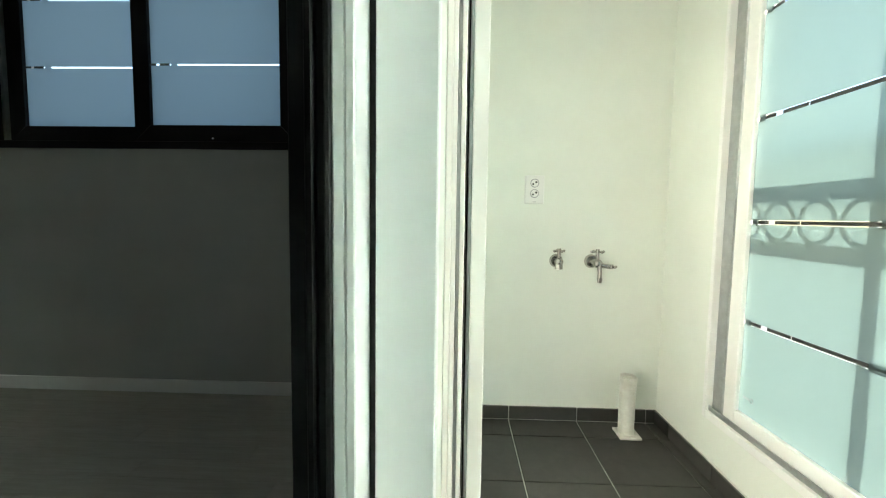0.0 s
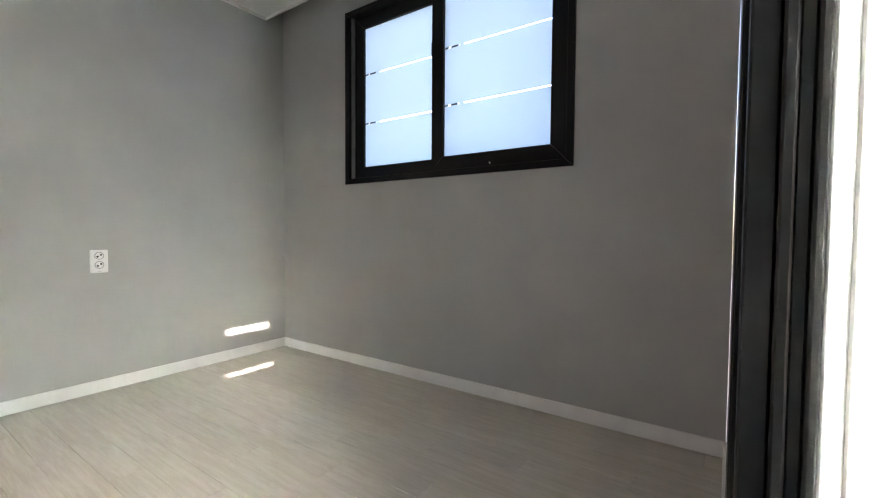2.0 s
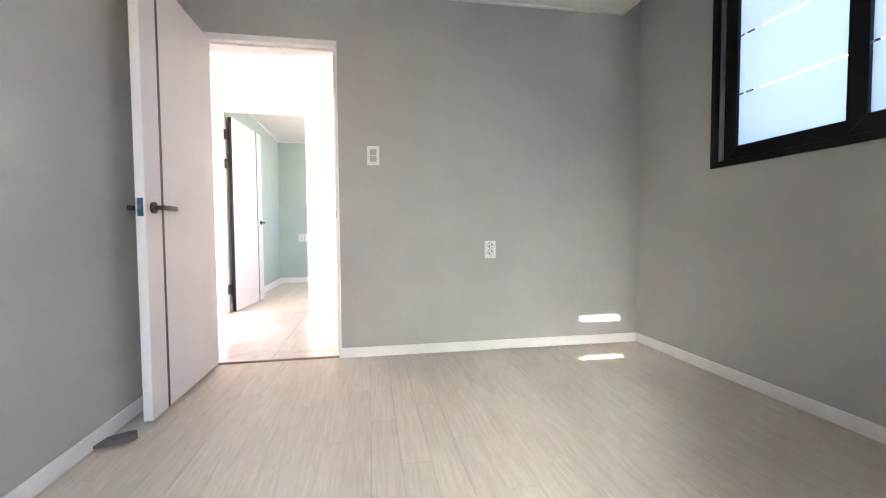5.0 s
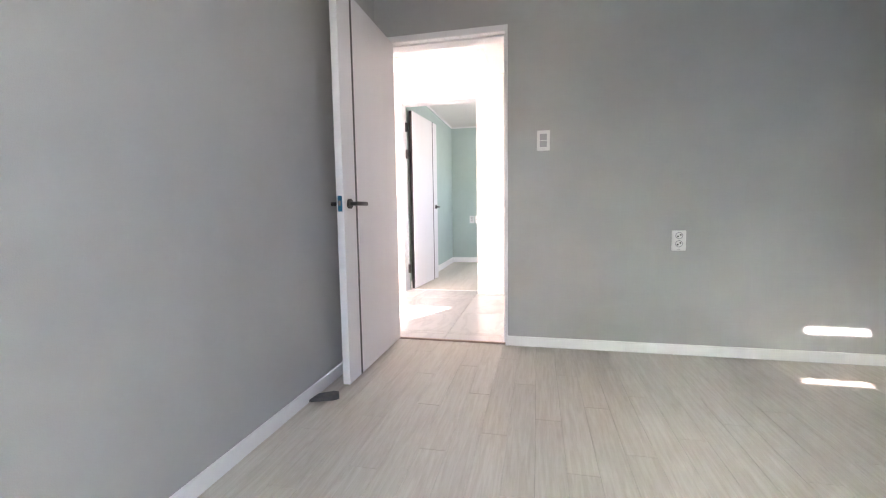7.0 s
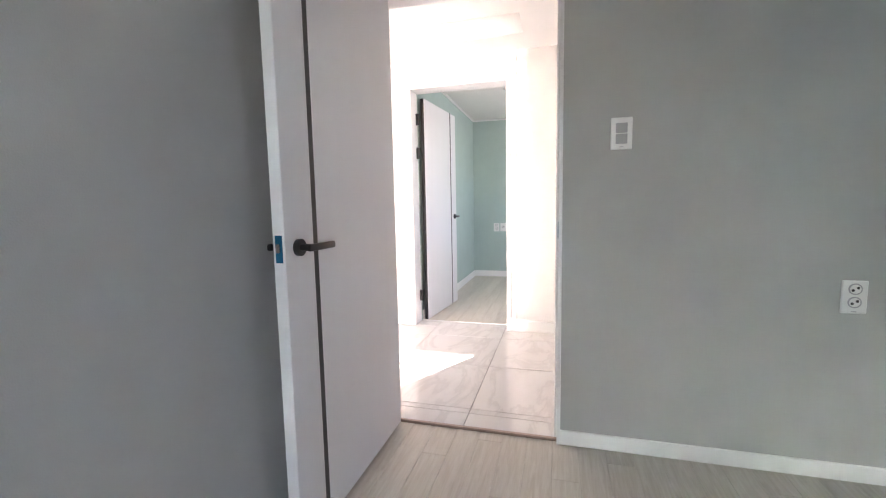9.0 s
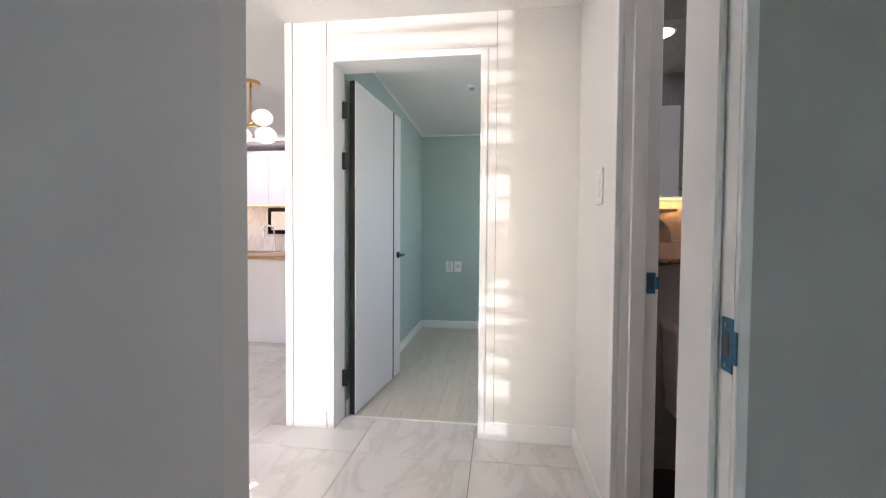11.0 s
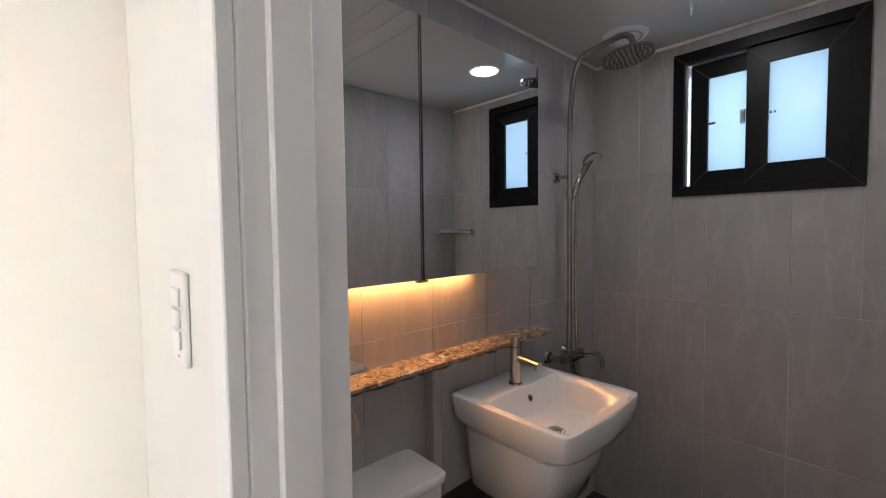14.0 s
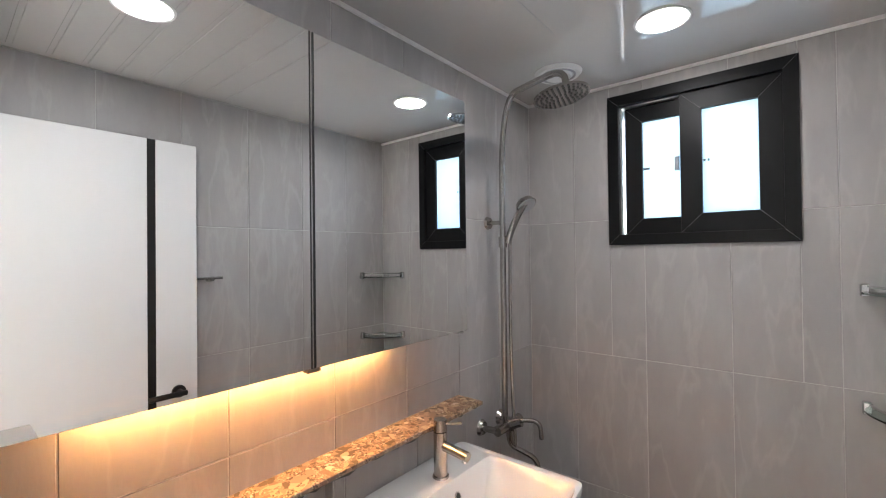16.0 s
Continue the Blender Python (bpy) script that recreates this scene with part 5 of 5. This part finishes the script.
def corner_shelf(z):
    g_ = thing("corner_shelf", (BX1, BY1, z), "glass corner shelf with chrome rail in the tiled corner", "shelf", "corner shelves")
    bm_ = bmesh.new()
    pts_ = [(BX1, BY1)] + [(BX1 - 0.2 * math.cos(a * math.pi / 24), BY1 - 0.2 * math.sin(a * math.pi / 24)) for a in range(13)]
    loft(bm_, [[(x, y, z - 0.003) for x, y in pts_], [(x, y, z + 0.003) for x, y in pts_]])
    part("glass", bm_, M_GREENGLASS, g_)
    part("guard_rail", tube(bmesh.new(), [(BX1 - 0.185 * math.cos(a * math.pi / 24), BY1 - 0.185 * math.sin(a * math.pi / 24), z + 0.022) for a in range(13)], 0.004, 8, 0), M_CHROME, g_, smooth=60)
    for x, y in ((BX1 - 0.19, BY1 - 0.014), (BX1 - 0.014, BY1 - 0.19)):
        part("bracket", bx(x - 0.012, x + 0.012, y - 0.012, y + 0.012, z - 0.012, z + 0.03, bev=0.004), M_CHROME, g_)


corner_shelf(1.42)
corner_shelf(1.045)
# folding towel hook seen in the mirror on the east wall
g = thing("towel_rack", (BX1, -1.3, 1.46), "chrome towel rack on the tiled wall behind the door", "towel rack")
part("bar", cyl(bmesh.new(), (BX1 - 0.05, -1.60, 1.463), (BX1 - 0.05, -1.168, 1.463), 0.006, seg=12), M_CHROME, g, smooth=40)
part("post", cyl(bmesh.new(), (BX1, -1.21, 1.455), (BX1 - 0.05, -1.21, 1.46), 0.011, seg=16), M_CHROME, g, smooth=40)

# paper holder on the south wall by the door
g = thing("paper_holder", (-1.08, -2.015, 1.2), "steel toilet paper holder with flat top plate", "paper holder")
part("top_plate", bx(-1.16, -1.02, -2.015, -1.892, 1.212, 1.222, bev=0.003), M_STEEL, g)
part("back_plate", bx(-1.15, -1.03, -2.016, -2.010, 1.13, 1.215, bev=0.002), M_STEEL, g)
bm = bmesh.new()
loft(bm, [[(x, -2.005 + 0.105 * math.sin(a), 1.205 - 0.105 * (1 - math.cos(a))) for a in [i * 0.13 for i in range(13)]] + [(x, -2.005 + 0.099 * math.sin(a), 1.205 - 0.105 * (1 - math.cos(a)) - 0.004) for a in [i * 0.13 for i in range(12, -1, -1)]] for x in (-1.145, -1.035)])
part("cover", bm, M_STEEL, g, "curved steel cover flap", smooth=40)

# Mint room window, out of view, added to hold the extra lamp.
g = thing("green_unseen_window", (-3.0, -0.72, 1.2), "unseen white window frame added for the mint room's lamp", "window", kind="structure")
for a in ((-3.6, -3.55, 1.2, 2.2), (-2.45, -2.4, 1.2, 2.2), (-3.55, -2.45, 1.2, 1.25), (-3.55, -2.45, 2.15, 2.2)):
    part("window_frame", bx(a[0], a[1], -0.80, -0.74, a[2], a[3], bev=0.003), M_PVC, g)

# living room window, unseen; uneven bars added to band the spot's light
g = thing("window_6", (3.3, -5.1, 0.4), "unseen living room window, bars added to break up the light", "window", kind="structure")
for a in ((-6.5, -6.45, 1.1, 2.35), (-3.75, -3.7, 1.1, 2.35), (-6.45, -3.75, 2.30, 2.35), (-4.85, -3.75, 1.1, 1.15)):
    part("window_frame", bx(3.26, 3.32, a[0], a[1], a[2], a[3], bev=0.003), M_PVC, g)
rng = random.Random(5)
z = 0.5
while z < 2.27:
    hgt, lean = rng.uniform(0.014, 0.044), rng.uniform(-0.02, 0.02)
    bm = bmesh.new()
    lat = [(-6.45 + k * 0.0785, z + lean * (k / 10 - 1) + rng.uniform(-0.006, 0.006), hgt * rng.uniform(0.25, 1.5) * (0.15 + 0.85 * min(1.0, k / 16) ** 3)) for k in range(21)]
    loft(bm, [[(3.288, y, zz - h), (3.292, y, zz - h), (3.292, y, zz + h), (3.288, y, zz + h)] for y, zz, h in lat])
    part("breakup_bar", bm, M_PVC, g)
    z += rng.uniform(0.06, 0.12)

# ---------------------------------------------------------------- green room ceiling detector
g = thing("smoke_detector", (-2.80, -2.77, GREEN_Z), "small white ceiling detector", "detector")
part("base", cyl(bmesh.new(), (-2.80, -2.77, GREEN_Z), (-2.80, -2.77, GREEN_Z - 0.02), 0.045, 0.04, seg=28), M_PLASTIC, g, smooth=40)
part("sensor", cyl(bmesh.new(), (-2.80, -2.77, GREEN_Z - 0.02), (-2.80, -2.77, GREEN_Z - 0.035), 0.02, 0.015, seg=20), M_GREYP, g, smooth=40)

# ---------------------------------------------------------------- kitchen beyond the hall
KX = -5.45
kw = wall("wall_kitchen_back", "x", KX - 0.15, KX, -7.2, -3.6, -0.12, 2.60, [], M_MARBLEW, "white marble-tiled kitchen wall")
wall("wall_kitchen_side", "y", -7.33, -7.20, KX - 0.15, -4.76, -0.12, 2.60, [], M_MARBLEW, "white marble-clad side wall of the kitchen")
solid("kitchen_pillar", bx(-4.84, -4.74, -7.50, -7.22, 0, 2.40, bev=0.003), M_HALLW, "white panelled pillar beside the kitchen", "pillar", "structure")
bm = bmesh.new()
box(bm, KX, -4.74, -7.50, -3.6, 2.40, 2.62)
solid("ceiling_kitchen_niche", bm, M_CEIL, "dropped white ceiling over the kitchen units", "ceiling", "structure")
solid("light_line", bx(-4.742, -4.732, -7.48, -3.8, 2.392, 2.415), M_LED, "bright linear light along the kitchen ceiling edge", "strip light")
wall("wall_far_living", "x", -6.0, -5.85, -9.0, -7.5, -0.12, 2.60, [], M_HALLW, "plain ivory wall beyond the kitchen")
for i in range(5):
    ya = -7.06 + i * 0.45
    g = thing("base_cabinet", (-5.1, ya + 0.225, 0.0), "white flat-front kitchen base cabinet under pale worktop", "cabinet", "kitchen base cabinets")
    part("body", bx(KX + 0.001, -4.82, ya + 0.001, ya + 0.449, 0.15, 0.84), M_CAB, g)
    part("door", bx(-4.818, -4.80, ya + 0.002, ya + 0.447, 0.155, 0.825, bev=0.002), M_CAB, g)
    part("plinth", bx(KX + 0.1, -4.825, ya + 0.001, ya + 0.449, 0.0, 0.148), M_CAB, g)
solid("worktop", bx(KX, -4.785, -7.075, -4.81, 0.841, 0.865, bev=0.003), M_WORKTOP, "pale stone kitchen worktop", "worktop")
solid("backsplash", bx(KX, KX + 0.012, -7.069, -4.81, 0.866, 1.12, bev=0.001), M_MARBLEW, "low marble backsplash behind the worktop", "backsplash")
for i in range(5):
    ya = -7.06 + i * 0.40
    g = thing("wall_cabinet", (-5.3, ya + 0.2, 1.53), "white handleless kitchen wall cabinet", "cabinet", "kitchen wall cabinets")
    part("body", bx(KX + 0.001, -5.122, ya + 0.001, ya + 0.399, 1.56, 2.33), M_CAB, g)
    part("door", bx(-5.12, -5.10, ya + 0.002, ya + 0.397, 1.555, 2.33, bev=0.002), M_CAB, g)
solid("cabinet_light_strip", bx(-5.26, -5.22, -7.0, -5.1, 1.545, 1.5585), M_LEDW, "warm light strip under the wall cabinets", "strip light")
socket((KX + 0.013, -6.5, 1.19), "x", 0.085, 0.125, "white double socket above the worktop")
g = thing("induction_hob", (-5.1, -6.2, 0.866), "black glass hob on the pale worktop", "hob")
part("glass_top", bx(-5.35, -4.90, -6.5, -5.8, 0.866, 0.873, bev=0.002), M_BLACKM, g)
g = thing("kitchen_window", (KX, -5.85, 1.1), "small black-framed kitchen window", "window")
part("window_frame", bx(KX + 0.001, KX + 0.03, -6.06, -5.55, 1.13, 1.53, bev=0.003), M_BLACK, g)
part("pane", bx(KX + 0.03, KX + 0.034, -6.0, -5.62, 1.19, 1.47), M_CAB, g)
g = thing("kitchen_faucet", (-5.25, -5.95, 0.866), "tall chrome gooseneck kitchen faucet", "faucet")
part("neck", tube(bmesh.new(), [(-5.25, -5.85, 0.866), (-5.25, -5.85, 1.2), (-5.15, -5.9, 1.27), (-5.08, -5.93, 1.2), (-5.08, -5.93, 1.08)], 0.013), M_CHROME, g, smooth=60)
part("base", cyl(bmesh.new(), (-5.25, -5.85, 0.866), (-5.25, -5.85, 0.90), 0.026, 0.022, seg=20), M_CHROME, g, smooth=40)

g = thing("kitchen_island", (-3.7, -4.5, 0.0), "white kitchen island with a wooden counter top", "island")
part("body", bx(-4.1, -3.40, -5.37, -3.85, 0.0, 0.845, bev=0.002), M_CAB, g)
part("counter_top", bx(-4.15, -3.36, -5.50, -3.80, 0.865, 0.90, bev=0.004), M_BUTCHER, g, "brown butcher block counter")
part("shadow_gap", bx(-4.08, -3.42, -5.35, -3.87, 0.845, 0.865), M_CAB, g)

# branching pendant lamp
LX, LY = -2.85, -4.72
g = thing("pendant_lamp", (LX, LY, LIV_Z), "brass branching pendant with opal glass globes, lit", "pendant lamp")
part("canopy", cyl(bmesh.new(), (LX, LY, LIV_Z), (LX, LY, LIV_Z - 0.03), 0.08, seg=32), M_BRASS, g, smooth=40)
part("rod", cyl(bmesh.new(), (LX, LY, LIV_Z - 0.03), (LX, LY, 2.08), 0.008, seg=12), M_BRASS, g, smooth=40)
arm_a, arm_b = Vector((LX - 0.10, LY - 0.26, 2.15)), Vector((LX + 0.12, LY + 0.20, 2.02))
part("arm", cyl(bmesh.new(), arm_a, arm_b, 0.011, seg=14), M_BRASS, g, smooth=40)
for k_, (cx, cy, cz) in enumerate(((LX - 0.10, LY - 0.30, 2.165), (LX + 0.02, LY - 0.08, 1.99), (LX - 0.02, LY + 0.10, 2.15), (LX + 0.13, LY + 0.22, 1.955))):
    gl = part("globe", ball(bmesh.new(), (cx, cy, cz), 0.08, 1.08, 1.08, 0.88, 28), M_GLOBE, g, "opal glass globe", smooth=80)
    near = arm_a.lerp(arm_b, (0.02, 0.45, 0.55, 0.98)[k_])
    part("globe_holder", cyl(bmesh.new(), near, near.lerp(Vector((cx, cy, cz)), 0.35), 0.018, 0.026, seg=16), M_BRASS, g, smooth=40)
# far black-framed window beyond the pillar
g = thing("window_4", (-5.85, -8.4, 1.1), "black-framed window beyond the kitchen pillar", "window", kind="structure")
part("window_frame", bx(-5.85, -5.82, -9.0, -8.0, 1.05, 2.25, bev=0.003), M_BLACK, g)
part("pane", bx(-5.82, -5.815, -8.95, -8.05, 1.15, 2.15), M_PANE_GLOW, g, "pane with daylight put in as glow")

# ---------------------------------------------------------------- pieces of floors and walls


def tile_mesh(name, w_, h_, t_, ch, material, axis):
    """A flat tile, w by h, centred, its face chamfered by ch; axis: the way that the face looks."""
    sx, sy = w_ / 2, h_ / 2
    v = [(-sx, -sy, 0), (sx, -sy, 0), (sx, sy, 0), (-sx, sy, 0), (-sx, -sy, t_ - ch), (sx, -sy, t_ - ch), (sx, sy, t_ - ch), (-sx, sy, t_ - ch),
         (-sx + ch, -sy + ch, t_), (sx - ch, -sy + ch, t_), (sx - ch, sy - ch, t_), (-sx + ch, sy - ch, t_)]
    turn = {"z": lambda a: a, "y-": lambda a: (a[0], -a[2], a[1]), "y+": lambda a: (-a[0], a[2], a[1]), "x+": lambda a: (a[2], a[0], a[1]), "x-": lambda a: (-a[2], -a[0], a[1])}[axis]
    f_ = [(4, 5, 9, 8), (5, 6, 10, 9), (6, 7, 11, 10), (7, 4, 8, 11), (8, 9, 10, 11), (0, 1, 5, 4), (1, 2, 6, 5), (2, 3, 7, 6), (3, 0, 4, 7)]
    me = bpy.data.meshes.new(name)
    me.from_pydata([turn(a) for a in v], [], f_)
    me.materials.append(material)
    return me


MESHES = {}


def lay(name, parent, axis, plane, u0, u1, v0, v1, t_, ch, material):
    """One piece between u0..u1 and v0..v1 on a plane."""
    w_, h_ = round(u1 - u0, 4), round(v1 - v0, 4)
    key = (name, axis, w_, h_, t_, ch, material.name)
    if key not in MESHES:
        MESHES[key] = tile_mesh(name, w_, h_, t_, ch, material, axis)
    ob = new(name, MESHES[key])
    cu, cv = (u0 + u1) / 2, (v0 + v1) / 2
    ob.location = (cu, cv, plane) if axis == "z" else (cu, plane, cv) if axis[0] == "y" else (plane, cu, cv)
    ob.parent = parent
    ob.matrix_parent_inverse = Matrix.Translation(-Vector(parent.location))
    return ob


def cells(lo, hi, start, step):
    k_ = math.floor((lo - start) / step)
    out = []
    while start + k_ * step < hi - 1e-6:
        a, b_ = max(lo, start + k_ * step), min(hi, start + (k_ + 1) * step)
        if b_ - a > 0.006:
            out.append((a, b_))
        k_ += 1
    return out


def cut(r, holes):
    """Rectangles left of r when holes are taken out."""
    out = [r]
    for h in holes:
        nxt = []
        for a in out:
            if a[1] <= h[0] or a[0] >= h[1] or a[3] <= h[2] or a[2] >= h[3]:
                nxt.append(a)
                continue
            if a[0] < h[0]:
                nxt.append((a[0], h[0], a[2], a[3]))
            if a[1] > h[1]:
                nxt.append((h[1], a[1], a[2], a[3]))
            c0, c1 = max(a[0], h[0]), min(a[1], h[1])
            if a[2] < h[2]:
                nxt.append((c0, c1, a[2], h[2]))
            if a[3] > h[3]:
                nxt.append((c0, c1, h[3], a[3]))
        out = nxt
    return [a for a in out if a[1] - a[0] > 0.012 and a[3] - a[2] > 0.012]


def tiled(name, parent, axis, plane, u0, u1, v0, v1, us, ustep, vs, vstep, gap, t_, ch, material, holes=()):
    for a in cells(u0, u1, us, ustep):
        for b_ in cells(v0, v1, vs, vstep):
            for r in cut((a[0], a[1], b_[0], b_[1]), holes):
                lay(name, parent, axis, plane, r[0] + gap / 2, r[1] - gap / 2, r[2] + gap / 2, r[3] - gap / 2, t_, ch, material)


TV, G = 1.112, 0.003
tiled("tile", wall_bn, "y-", BY1 + 0.003, BX0, BX1, -0.02, BATH_Z, -1.298, 0.300, TV - 0.6 * 3, 0.597, G, 0.003, 0.0012, M_TILE, [(-1.137, -0.497, 1.594, 2.237)])
tiled("tile", wall_bw, "x+", BX0 - 0.003, BY0, BY1, -0.02, BATH_Z, -1.008, 0.2915, TV - 0.6 * 3, 0.597, G, 0.003, 0.0012, M_TILE)
tiled("tile", wall_be, "x-", BX1 + 0.003, BY0, BY1, -0.02, BATH_Z, -0.418, 0.300, TV - 0.6 * 3, 0.597, G, 0.003, 0.0012, M_TILE)
tiled("tile", wall_bs, "y+", BY0 + 0.004, BX0, -0.915, -0.02, BATH_Z, -1.5, 0.300, TV - 0.6 * 3, 0.597, G, 0.003, 0.0012, M_TILE)
tiled("tile", hw, "x+", -1.490, -1.335, -0.735, 0.506, 0.988, -1.008, 0.2915, TV - 0.6 * 3, 0.597, G, 0.003, 0.0012, M_TILE)
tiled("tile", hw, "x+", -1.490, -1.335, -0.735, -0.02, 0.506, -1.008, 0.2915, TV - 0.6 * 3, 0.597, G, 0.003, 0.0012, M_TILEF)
tiled("tile", hw, "y-", -1.335, BX0 + 0.002, -1.488, -0.02, 0.988, -1.6, 0.3, TV - 0.6 * 3, 0.597, G, 0.003, 0.0012, M_TILE)
tiled("tile", floor_bath, "z", -0.026, BX0, BX1, BY0 + 0.02, BY1, -1.53, 0.3, -0.118, 0.3, G, 0.006, 0.001, M_TILEF)
tiled("tile", floor_balc, "z", -0.127, 2.95, 3.98, -3.25, 0.052, 3.242, 0.341, -0.108, 0.345, 0.006, 0.007, 0.001, M_BALCT)
bb = solid("baseboard_balcony", bx(2.95, 3.98, 0.052, 0.06, -0.127, -0.05), M_GROUT_D, "charcoal skirting tiles on the balcony", "baseboard", "structure")
tiled("skirting_tile", bb, "y-", 0.052, 2.95, 3.98, -0.118, -0.048, 3.242, 0.341, -0.118, 0.07, 0.005, 0.008, 0.001, M_BALCT)
bb = solid("baseboard_balcony_east", bx(3.972, 3.98, -3.25, 0.052, -0.127, -0.05), M_GROUT_D, "charcoal skirting tiles under the balcony window", "baseboard", "structure")
tiled("skirting_tile", bb, "x-", 3.972, -3.25, 0.045, -0.118, -0.048, -0.095, 0.335, -0.118, 0.07, 0.005, 0.008, 0.001, M_BALCT)

PW, PL = 0.112, 0.90
for i, (ya, yb) in enumerate(cells(-3.11, 0.0, 0.0, PW)):
    for xa, xb in cells(-0.02, 2.862, (i * 0.37) % PL, PL):
        lay("plank", floor_room, "z", -0.019, xa + 0.0006, xb - 0.0006, ya + 0.0006, yb - 0.0006, 0.009, 0.0008, M_PLANK)
for i, (ya, yb) in enumerate(cells(-3.47, -2.0, 0.0, PW)):
    for xa, xb in cells(-4.4, -1.846, (i * 0.37) % PL, PL):
        lay("plank", floor_green, "z", -0.002, xa + 0.0006, xb - 0.0006, ya + 0.0006, yb - 0.0006, 0.003, 0.0008, M_PLANK)
TS = 0.608
for xa, xb in cells(-5.85, 3.2, -1.43, TS):
    for ya, yb in cells(-8.6, -2.13, -2.666, TS):
        for r in cut((xa, xb, ya, yb), [(-0.165, 4.0, -3.265, -3.05), (-0.165, 4.0, -2.222, 0.0), (-0.037, 4.0, -3.05, -2.222), (-6.0, -1.834, -3.62, 0.0), (-1.834, -1.664, -3.76, -3.475), (-1.834, -1.664, -2.645, -2.0)]):
            lay("tile", floor_hall, "z", -0.009, r[0] + 0.0015, r[1] - 0.0015, r[2] + 0.0015, r[3] - 0.0015, 0.009, 0.0008, M_MARBLE)
